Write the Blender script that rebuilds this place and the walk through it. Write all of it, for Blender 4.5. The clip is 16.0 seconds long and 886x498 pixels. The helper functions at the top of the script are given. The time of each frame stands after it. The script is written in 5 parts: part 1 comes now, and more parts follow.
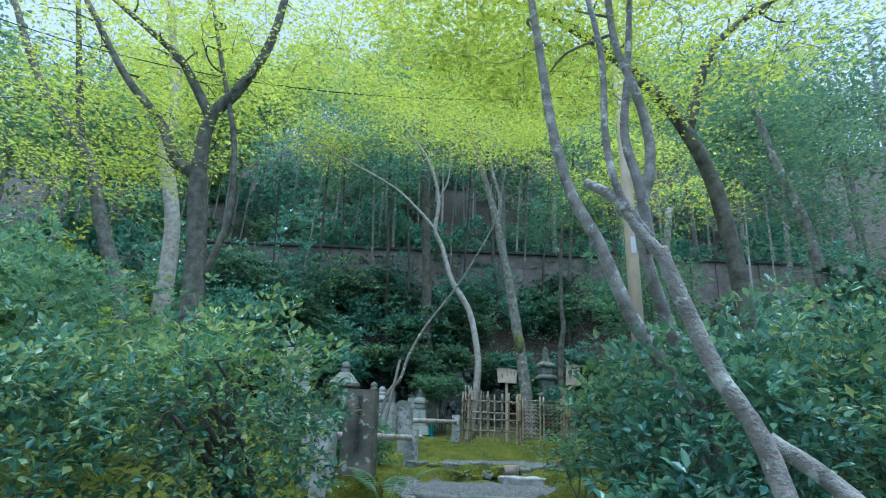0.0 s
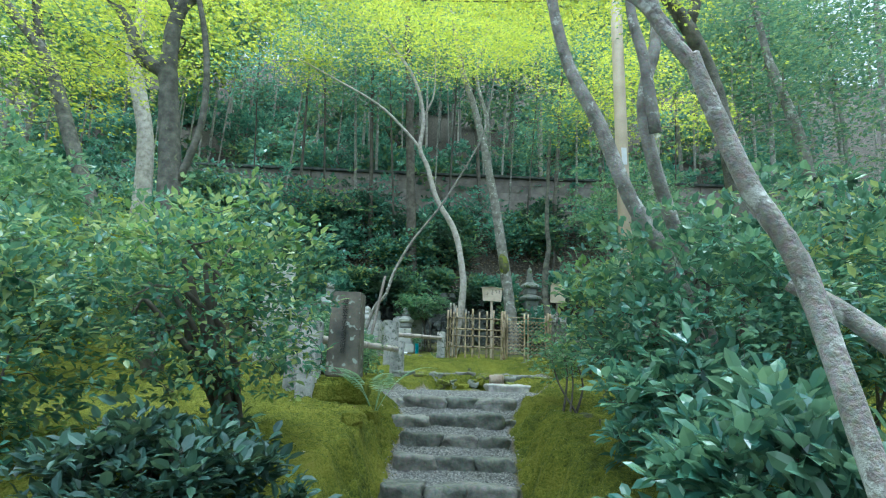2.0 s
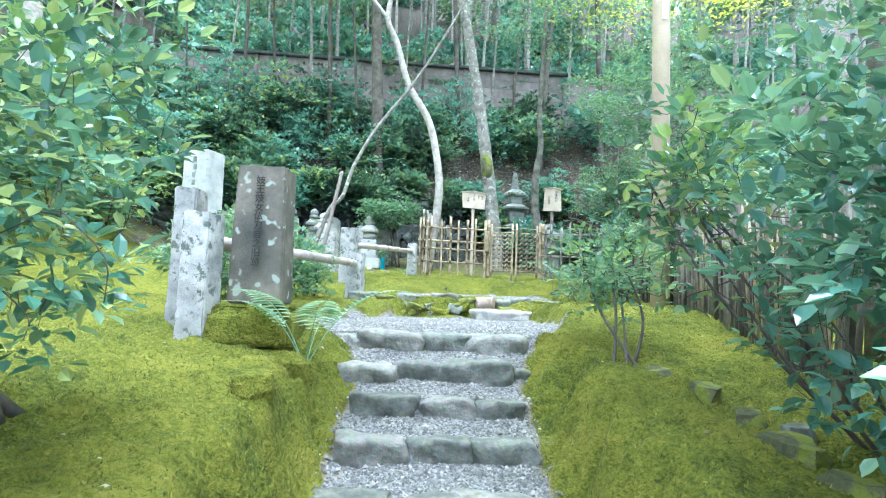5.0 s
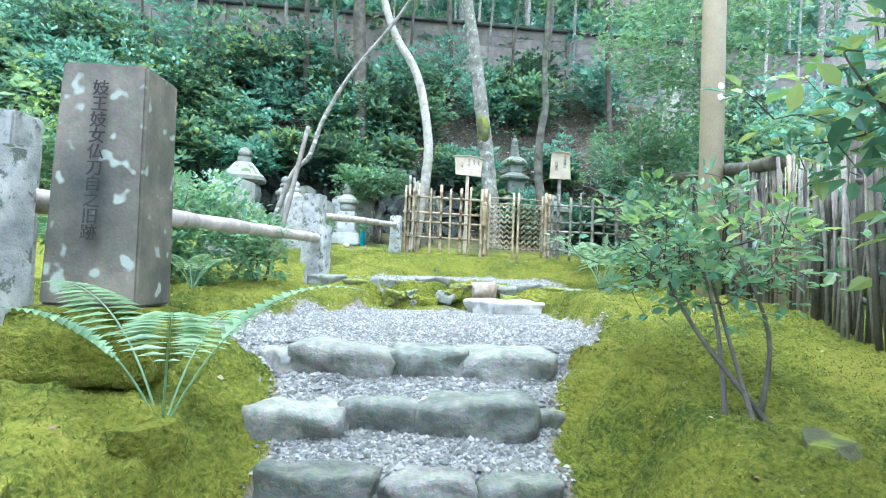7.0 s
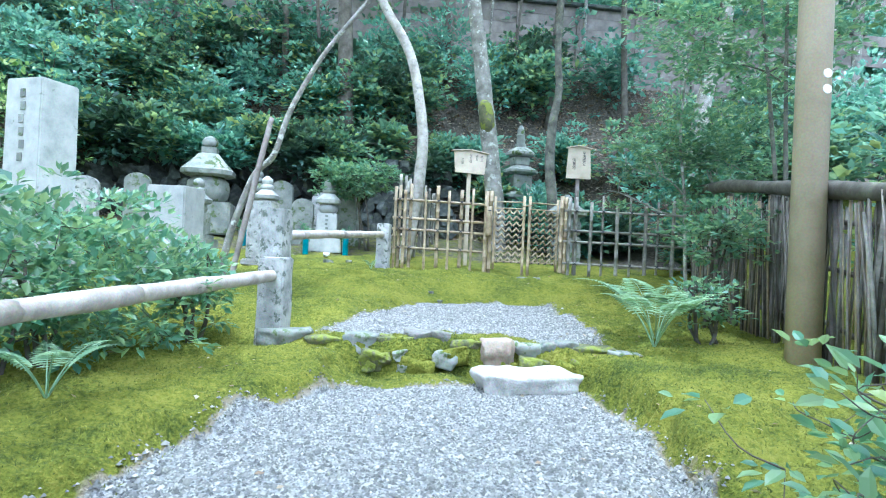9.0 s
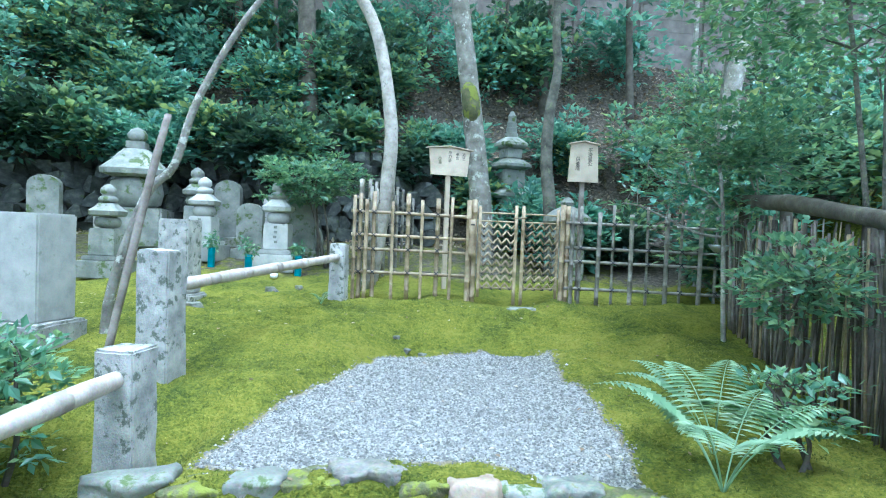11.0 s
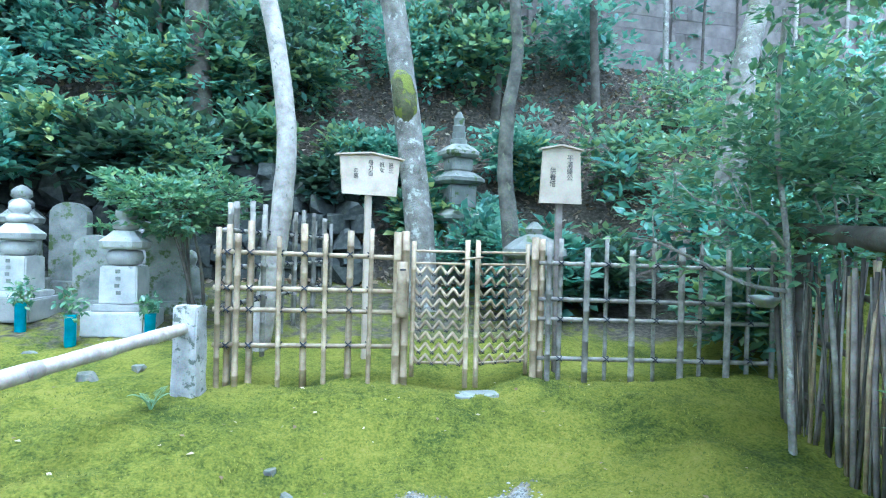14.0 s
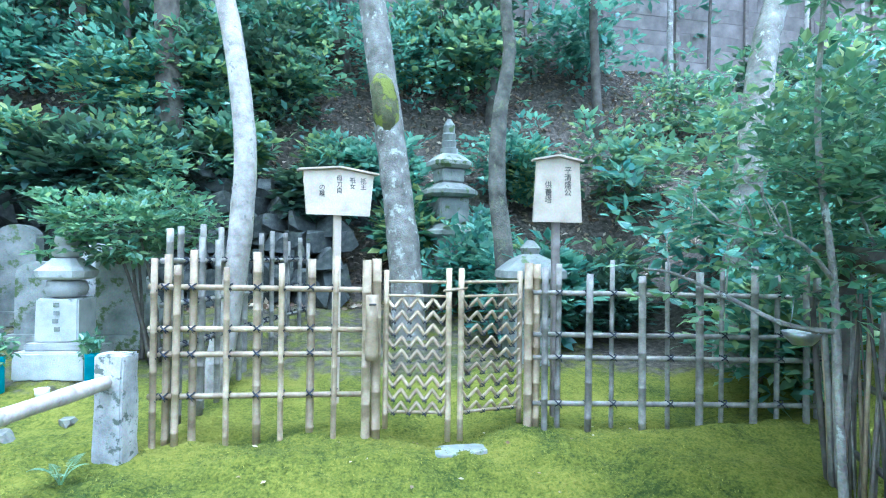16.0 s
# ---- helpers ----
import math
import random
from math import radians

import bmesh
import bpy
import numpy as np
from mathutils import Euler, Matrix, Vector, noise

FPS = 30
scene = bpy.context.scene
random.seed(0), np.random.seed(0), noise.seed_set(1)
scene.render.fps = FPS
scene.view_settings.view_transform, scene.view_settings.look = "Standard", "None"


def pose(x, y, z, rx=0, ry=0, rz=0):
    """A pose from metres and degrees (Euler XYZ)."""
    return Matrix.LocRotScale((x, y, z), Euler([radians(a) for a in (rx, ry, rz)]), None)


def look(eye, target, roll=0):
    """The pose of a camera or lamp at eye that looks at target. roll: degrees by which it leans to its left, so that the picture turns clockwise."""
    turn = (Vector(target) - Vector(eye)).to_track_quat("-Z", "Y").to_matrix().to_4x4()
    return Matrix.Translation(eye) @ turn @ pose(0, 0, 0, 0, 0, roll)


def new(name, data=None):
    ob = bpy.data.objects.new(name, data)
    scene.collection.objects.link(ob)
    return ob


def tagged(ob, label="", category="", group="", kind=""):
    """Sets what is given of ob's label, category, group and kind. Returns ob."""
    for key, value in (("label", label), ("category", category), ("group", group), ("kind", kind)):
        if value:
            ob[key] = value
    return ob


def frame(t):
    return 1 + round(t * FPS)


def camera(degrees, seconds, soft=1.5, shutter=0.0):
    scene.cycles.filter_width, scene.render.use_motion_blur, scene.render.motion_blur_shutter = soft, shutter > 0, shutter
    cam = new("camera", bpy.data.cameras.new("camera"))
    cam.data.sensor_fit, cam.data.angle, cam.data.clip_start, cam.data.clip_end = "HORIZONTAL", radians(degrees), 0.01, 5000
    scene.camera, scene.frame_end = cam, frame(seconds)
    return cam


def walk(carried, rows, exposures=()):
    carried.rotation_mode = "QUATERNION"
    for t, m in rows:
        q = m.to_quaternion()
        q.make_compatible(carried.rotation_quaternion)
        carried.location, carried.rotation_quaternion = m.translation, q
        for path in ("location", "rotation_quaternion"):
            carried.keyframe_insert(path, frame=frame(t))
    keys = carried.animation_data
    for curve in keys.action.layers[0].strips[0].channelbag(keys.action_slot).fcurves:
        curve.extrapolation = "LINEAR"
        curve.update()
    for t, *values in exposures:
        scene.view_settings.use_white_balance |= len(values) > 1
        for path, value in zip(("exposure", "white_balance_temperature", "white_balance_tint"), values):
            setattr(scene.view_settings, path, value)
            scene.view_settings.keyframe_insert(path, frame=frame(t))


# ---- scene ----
SKY, SUN = 0.15, 0.9
EXPO = [(0.0, 0.85, 4600, 4), (0.5, 0.48, 4680, -2), (1.1, 0.5, 4900, -7), (1.9, 1.2, 5070, -3), (3.0, 2.25, 5030, 8), (6.5, 2.68, 5060, 10), (8.5, 2.5, 4860, 11), (11.0, 2.25, 4680, 6), (16.0, 2.7, 4390, 11)]
cam = camera(74.6, 16.0, soft=1.1)
METRES, EYE, TILT, LEAN, TURN = 12.0, 1.6, 0.0, 0.0, 0.0
ROWS = [
    (0.0, 0.0, 0.0, 0.0, -0.73, 19.23, -2.09),
    (0.5, -0.0014, 0.0062, -0.0033, -1.13, 17.91, -1.95),
    (1.0, -0.0006, 0.0135, -0.0143, -1.53, 16.17, -1.92),
    (1.5, -0.002, 0.0191, -0.0225, -1.85, 14.35, -1.83),
    (2.0, -0.0032, 0.0309, -0.027, -2.35, 12.77, -1.73),
    (2.5, 0.0048, 0.0694, -0.0296, -3.06, 11.22, -1.68),
    (3.0, 0.0035, 0.1109, -0.0282, -3.59, 9.73, -1.58),
    (3.5, -0.0069, 0.1485, -0.0261, -3.92, 8.14, -1.55),
    (4.0, -0.0069, 0.1847, -0.0247, -4.48, 6.78, -1.75),
    (6.5, 0.0175, 0.3713, -0.0103, -6.31, 3.03, -2.38),
    (7.0, 0.019, 0.4087, -0.0103, -6.33, 2.55, -2.39),
    (7.5, 0.0166, 0.4461, 0.0014, -6.27, 2.02, -2.52),
    (8.0, 0.0182, 0.4786, 0.0122, -6.36, 1.63, -2.58),
    (8.5, 0.0223, 0.5106, 0.025, -6.66, 1.16, -2.64),
    (11.0, 0.0647, 0.6916, 0.0885, -7.72, -1.65, -2.22),
    (11.5, 0.0711, 0.7225, 0.0969, -8.3, -1.5, -2.26),
    (12.0, 0.0731, 0.7599, 0.1098, -8.82, -1.11, -2.14),
    (12.5, 0.0802, 0.794, 0.1133, -9.74, -0.65, -2.1),
    (13.0, 0.0919, 0.8287, 0.1137, -10.55, -0.36, -1.81),
    (13.5, 0.1021, 0.859, 0.1144, -11.51, -0.18, -1.54),
    (14.0, 0.114, 0.884, 0.113, -12.64, -0.18, -1.41),
    (14.5, 0.1168, 0.8999, 0.1125, -13.2, -0.05, -1.32),
    (15.0, 0.1215, 0.9116, 0.112, -13.04, 0.07, -1.26),
    (15.5, 0.1352, 0.9274, 0.116, -12.54, 0.3, -1.13),
    (16.0, 0.1418, 0.9368, 0.1266, -12.26, 0.48, -0.67),
]
walk(cam, [(t, pose(0, 0, EYE, TILT, LEAN, TURN) @ pose(METRES * x, METRES * y, METRES * z, 90 + pitch, roll, yaw)) for t, x, y, z, yaw, pitch, roll in ROWS], EXPO)

# ---- light ----
world = bpy.data.worlds.new("sky")
scene.world = world
world.use_nodes = True
wn = world.node_tree.nodes
sky = wn.new("ShaderNodeTexSky")
sky.sky_type = "NISHITA"
sky.sun_disc = False
sky.sun_elevation, sky.sun_rotation = radians(80), radians(177)
sky.altitude, sky.air_density, sky.dust_density, sky.ozone_density = 100, 1.0, 3.0, 1.0
pale = wn.new("ShaderNodeHueSaturation")
pale.inputs["Saturation"].default_value = 0.14
world.node_tree.links.new(sky.outputs[0], pale.inputs["Color"])
world.node_tree.links.new(pale.outputs[0], wn["Background"].inputs[0])
wn["Background"].inputs[1].default_value = SKY
sun_data = bpy.data.lights.new("sun", "SUN")
sun_data.energy, sun_data.angle, sun_data.color = SUN, radians(28), (1.0, 0.97, 0.92)
sun = new("sun", sun_data)
sun.matrix_world = look((0.3, 4.5, 20), (0, 8, 0))


# ---- materials ----
def material(name):
    m = bpy.data.materials.new(name)
    m.use_nodes = True
    n = m.node_tree.nodes
    return m, n, m.node_tree.links, n["Principled BSDF"]


def ramp(n, stops):
    r = n.new("ShaderNodeValToRGB")
    e = r.color_ramp.elements
    while len(e) < len(stops):
        e.new(0.5)
    for k, (p, c) in zip(e, stops):
        k.position, k.color = p, (*c, 1)
    return r


def coords(n, l, scale, detail=6.0, kind="Object", rough=0.6):
    tc = n.new("ShaderNodeTexCoord")
    t = n.new("ShaderNodeTexNoise")
    t.inputs["Scale"].default_value, t.inputs["Detail"].default_value, t.inputs["Roughness"].default_value = scale, detail, rough
    l.new(tc.outputs[kind], t.inputs["Vector"])
    return t


def mixed(n, l, a, b, fac, mode="MIX"):
    x = n.new("ShaderNodeMix")
    x.data_type, x.blend_type = "RGBA", mode
    for src, dst in ((fac, x.inputs["Factor"]), (a, x.inputs["A"]), (b, x.inputs["B"])):
        if isinstance(src, (float, int)):
            dst.default_value = src
        elif isinstance(src, tuple):
            dst.default_value = (*src, 1)
        else:
            l.new(src, dst)
    return x.outputs["Result"]


def bump(n, l, bsdf, height, strength=0.5, distance=0.02):
    b = n.new("ShaderNodeBump")
    b.inputs["Strength"].default_value, b.inputs["Distance"].default_value = strength, distance
    l.new(height, b.inputs["Height"])
    l.new(b.outputs[0], bsdf.inputs["Normal"])


def surface(name, dark, mid, light, scale=6.0, rough=0.85, bumps=0.5, spots=None, spot_scale=3.0, spot_at=0.6, fine=60.0, distance=0.01):
    """Weathered surface: three colours by broad noise, fine grain, and patches of one more colour."""
    m, n, l, b = material(name)
    t = coords(n, l, scale)
    r = ramp(n, [(0.3, dark), (0.5, mid), (0.72, light)])
    l.new(t.outputs["Fac"], r.inputs[0])
    f = coords(n, l, fine, 4)
    c = mixed(n, l, r.outputs[0], f.outputs["Color"], 0.35, "OVERLAY")
    info = n.new("ShaderNodeObjectInfo")
    hv = n.new("ShaderNodeHueSaturation")
    mr = n.new("ShaderNodeMapRange")
    mr.inputs["To Min"].default_value, mr.inputs["To Max"].default_value = 0.8, 1.18
    l.new(info.outputs["Random"], mr.inputs["Value"])
    l.new(mr.outputs[0], hv.inputs["Value"])
    l.new(c, hv.inputs["Color"])
    c = hv.outputs[0]
    if spots:
        s = coords(n, l, spot_scale, 8, rough=0.65)
        sr = ramp(n, [(spot_at, (0, 0, 0)), (spot_at + 0.06, (1, 1, 1))])
        l.new(s.outputs["Fac"], sr.inputs[0])
        c = mixed(n, l, c, spots, sr.outputs[0])
    bw = n.new("ShaderNodeRGBToBW")
    l.new(f.outputs["Color"], bw.inputs[0])
    l.new(c, b.inputs["Base Color"])
    b.inputs["Roughness"].default_value = rough
    bump(n, l, b, bw.outputs[0], bumps, distance)
    return m


def leaf_material(name, dark, mid, light, gloss=0.45, through_light=0.35, back=0.12, colour=0.9):
    m, n, l, b = material(name)
    g = n.new("ShaderNodeNewGeometry")
    r = ramp(n, [(0.0, dark), (0.55, mid), (0.9, light)])
    l.new(g.outputs["Random Per Island"], r.inputs[0])
    t = coords(n, l, 1.3, 3)
    r2 = ramp(n, [(0.3, (0.68, 0.7, 0.74)), (0.7, (1.18, 1.2, 1.08))])
    l.new(t.outputs["Fac"], r2.inputs[0])
    c = mixed(n, l, r.outputs[0], r2.outputs[0], 1.0, "MULTIPLY")
    muted = n.new("ShaderNodeHueSaturation")
    muted.inputs["Saturation"].default_value = colour
    l.new(c, muted.inputs["Color"])
    c = muted.outputs[0]
    l.new(c, b.inputs["Base Color"])
    b.inputs["Roughness"].default_value = gloss
    b.inputs["Specular IOR Level"].default_value = 0.65
    tr = n.new("ShaderNodeBsdfTranslucent")
    l.new(mixed(n, l, c, (0.9, 1.0, 0.25), back), tr.inputs["Color"])
    mx = n.new("ShaderNodeMixShader")
    mx.inputs[0].default_value = through_light
    l.new(b.outputs[0], mx.inputs[1])
    l.new(tr.outputs[0], mx.inputs[2])
    l.new(mx.outputs[0], n["Material Output"].inputs["Surface"])
    return m


GLOSSY = leaf_material("evergreen_leaf", (0.045, 0.165, 0.125), (0.1, 0.29, 0.2), (0.42, 0.5, 0.15), 0.24, 0.38)
BROADLEAF = leaf_material("broad_leaf", (0.045, 0.16, 0.125), (0.09, 0.26, 0.19), (0.2, 0.38, 0.22), 0.22, 0.35)
FRESH = leaf_material("fresh_leaf", (0.06, 0.2, 0.13), (0.12, 0.3, 0.18), (0.26, 0.4, 0.17), 0.3, 0.45)
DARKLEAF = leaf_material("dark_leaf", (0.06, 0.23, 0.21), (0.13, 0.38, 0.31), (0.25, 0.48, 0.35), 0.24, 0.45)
MAPLE = leaf_material("maple_leaf", (0.2, 0.29, 0.03), (0.4, 0.44, 0.035), (0.64, 0.58, 0.07), 0.5, 0.72, 0.32, 1.08)
WOODLEAF = leaf_material("woodland_leaf", (0.04, 0.17, 0.14), (0.085, 0.25, 0.17), (0.25, 0.36, 0.12), 0.5, 0.5)
# Darker copy of the evergreen leaf: shade under the crowns put into colour.
SHADELEAF = leaf_material("shade_tinted_leaf", (0.014, 0.062, 0.05), (0.028, 0.1, 0.078), (0.07, 0.17, 0.105), 0.55, 0.25)
YOUNG = leaf_material("young_leaf", (0.12, 0.28, 0.07), (0.22, 0.4, 0.1), (0.44, 0.54, 0.16), 0.34, 0.45)
FERN = leaf_material("fern_leaf", (0.18, 0.33, 0.19), (0.28, 0.45, 0.27), (0.4, 0.56, 0.36), 0.5, 0.45)
MOSSTUFT = leaf_material("moss_tuft", (0.058, 0.084, 0.012), (0.14, 0.165, 0.019), (0.27, 0.27, 0.04), 0.85, 0.25, 0.12, 1.0)
for q_ in MOSSTUFT.node_tree.nodes:
    if q_.type == "TEX_NOISE":
        q_.inputs["Scale"].default_value, q_.inputs["Detail"].default_value = 6.0, 6.0
    if q_.type == "VALTORGB" and abs(q_.color_ramp.elements[0].position - 0.3) < 0.01:
        q_.color_ramp.elements[0].color, q_.color_ramp.elements[1].color = (0.42, 0.52, 0.5, 1), (1.5, 1.4, 1.2, 1)

STONE = surface("granite", (0.2, 0.21, 0.2), (0.36, 0.36, 0.34), (0.54, 0.54, 0.5), 7, 0.85, 0.6, (0.13, 0.15, 0.12), 13, 0.55, 90, 0.015)
PALESTONE = surface("pale_granite", (0.3, 0.315, 0.295), (0.43, 0.44, 0.41), (0.54, 0.54, 0.5), 5, 0.75, 0.4, (0.24, 0.26, 0.22), 8, 0.62, 120)
DARKSTONE = surface("monument_stone", (0.04, 0.044, 0.036), (0.115, 0.105, 0.08), (0.26, 0.225, 0.17), 2.6, 0.7, 0.4, (0.33, 0.37, 0.31), 6.5, 0.56, 70)
n_, l_ = DARKSTONE.node_tree.nodes, DARKSTONE.node_tree.links
for t_ in [q for q in n_ if q.type == "TEX_NOISE" and abs(q.inputs["Scale"].default_value - 6.5) < 0.01]:
    t_.inputs["Scale"].default_value, t_.inputs["Detail"].default_value = 11, 1.2
for q in [q for q in n_ if q.type == "VALTORGB" and abs(q.color_ramp.elements[0].position - 0.56) < 0.001]:
    q.color_ramp.elements[0].position, q.color_ramp.elements[1].position = 0.635, 0.69
OLDSTONE = surface("weathered_stone", (0.13, 0.15, 0.125), (0.235, 0.25, 0.22), (0.38, 0.385, 0.34), 4, 0.9, 0.5, (0.1, 0.14, 0.05), 5, 0.55, 60)
STEPSTONE = surface("step_stone", (0.085, 0.095, 0.08), (0.165, 0.175, 0.148), (0.3, 0.3, 0.255), 8, 0.8, 1.0, (0.13, 0.15, 0.035), 4.5, 0.6, 30, 0.02)
PALESTEP = surface("pale_step_stone", (0.13, 0.135, 0.115), (0.23, 0.23, 0.2), (0.34, 0.33, 0.29), 8, 0.8, 1.0, (0.15, 0.165, 0.08), 5, 0.6, 32, 0.02)
DARKROCK = surface("wall_rock", (0.025, 0.033, 0.03), (0.06, 0.07, 0.062), (0.12, 0.13, 0.11), 5, 0.85, 0.6, (0.06, 0.09, 0.03), 4, 0.6, 40, 0.02)
BARK = surface("grey_bark", (0.14, 0.135, 0.11), (0.28, 0.27, 0.23), (0.44, 0.43, 0.38), 7, 0.9, 0.9, (0.55, 0.57, 0.5), 9, 0.57, 50, 0.03)
PALEBARK = surface("pale_bark", (0.24, 0.22, 0.185), (0.43, 0.4, 0.345), (0.6, 0.57, 0.5), 8, 0.85, 0.5, (0.22, 0.22, 0.18), 14, 0.6, 60, 0.02)
DARKBARK = surface("dark_bark", (0.05, 0.045, 0.035), (0.1, 0.09, 0.07), (0.17, 0.16, 0.13), 6, 0.9, 0.7, (0.14, 0.16, 0.08), 6, 0.64, 50)
BAMBOO = surface("weathered_bamboo", (0.18, 0.13, 0.075), (0.33, 0.26, 0.155), (0.5, 0.415, 0.27), 9, 0.55, 0.15, (0.3, 0.29, 0.24), 10, 0.66, 80, 0.004)
# Greyer, darker bamboo; on the panel right of the gate it paints in shade.
GREYBAMBOO = surface("grey_bamboo", (0.11, 0.105, 0.085), (0.21, 0.2, 0.165), (0.34, 0.325, 0.27), 12, 0.65, 0.2, (0.2, 0.2, 0.18), 10, 0.64, 80, 0.004)
RAILWOOD = surface("pale_log", (0.28, 0.245, 0.21), (0.4, 0.355, 0.31), (0.52, 0.47, 0.42), 8, 0.75, 0.3, (0.35, 0.32, 0.28), 12, 0.67, 70)
CORD = surface("black_cord", (0.01, 0.014, 0.022), (0.018, 0.024, 0.035), (0.03, 0.036, 0.05), 30, 0.8, 0.4)
SIGNWOOD = surface("sign_board", (0.42, 0.35, 0.25), (0.54, 0.46, 0.35), (0.62, 0.54, 0.42), 5, 0.7, 0.15, (0.5, 0.46, 0.38), 6, 0.68, 90)
OLDWOOD = surface("old_wood", (0.13, 0.11, 0.09), (0.24, 0.21, 0.18), (0.38, 0.35, 0.31), 6, 0.9, 0.5, (0.1, 0.1, 0.08), 8, 0.64, 70)
MAPLEBARK = surface("maple_bark", (0.05, 0.05, 0.04), (0.12, 0.12, 0.095), (0.22, 0.21, 0.17), 7, 0.9, 0.9, (0.2, 0.22, 0.13), 8, 0.6, 50, 0.03)
BOARD = surface("grey_boards", (0.15, 0.135, 0.12), (0.24, 0.215, 0.19), (0.33, 0.305, 0.27), 2.5, 0.9, 0.3, (0.2, 0.19, 0.17), 3, 0.62, 50)
POLE = surface("pole_paint", (0.36, 0.29, 0.2), (0.43, 0.355, 0.25), (0.5, 0.42, 0.31), 3, 0.6, 0.1, (0.45, 0.4, 0.3), 6, 0.68)
DARKLETTER = surface("dark_letter", (0.012, 0.013, 0.012), (0.02, 0.02, 0.018), (0.035, 0.035, 0.03), 20, 0.8, 0.1)
INK = surface("ink", (0.025, 0.026, 0.028), (0.045, 0.045, 0.045), (0.08, 0.08, 0.078), 20, 0.7, 0.1)
BLUEVASE = surface("blue_vase", (0.01, 0.16, 0.22), (0.015, 0.24, 0.32), (0.03, 0.32, 0.4), 8, 0.35, 0.05)
WHITEWARE = surface("white_paint", (0.7, 0.72, 0.72), (0.78, 0.8, 0.8), (0.84, 0.85, 0.85), 8, 0.4, 0.05)
TIN = surface("dull_tin", (0.3, 0.32, 0.33), (0.45, 0.47, 0.48), (0.6, 0.62, 0.62), 9, 0.4, 0.1)
TIN.node_tree.nodes["Principled BSDF"].inputs["Metallic"].default_value = 0.8
PEBBLE = surface("pebble", (0.28, 0.3, 0.33), (0.45, 0.46, 0.48), (0.62, 0.62, 0.62), 1.5, 0.8, 0.2)
n_, l_ = PEBBLE.node_tree.nodes, PEBBLE.node_tree.links
g_ = n_.new("ShaderNodeNewGeometry")
r_ = ramp(n_, [(0.0, (0.07, 0.071, 0.067)), (0.35, (0.13, 0.131, 0.123)), (0.75, (0.215, 0.212, 0.195)), (0.97, (0.38, 0.365, 0.33))])
l_.new(g_.outputs["Random Per Island"], r_.inputs[0])
l_.new(r_.outputs[0], n_["Principled BSDF"].inputs["Base Color"])
SIGNSTONE = surface("tan_stone", (0.24, 0.18, 0.13), (0.36, 0.29, 0.22), (0.46, 0.4, 0.32), 6, 0.85, 0.6, (0.2, 0.2, 0.12), 5, 0.6, 45)
MOSSROCK = surface("mossy_rock", (0.06, 0.07, 0.035), (0.12, 0.125, 0.055), (0.2, 0.195, 0.11), 5, 0.9, 0.8, (0.2, 0.23, 0.03), 6, 0.5, 40, 0.03)
DEADLEAF = leaf_material("fallen_leaf", (0.16, 0.09, 0.05), (0.3, 0.2, 0.12), (0.5, 0.42, 0.3), 0.7, 0.15)


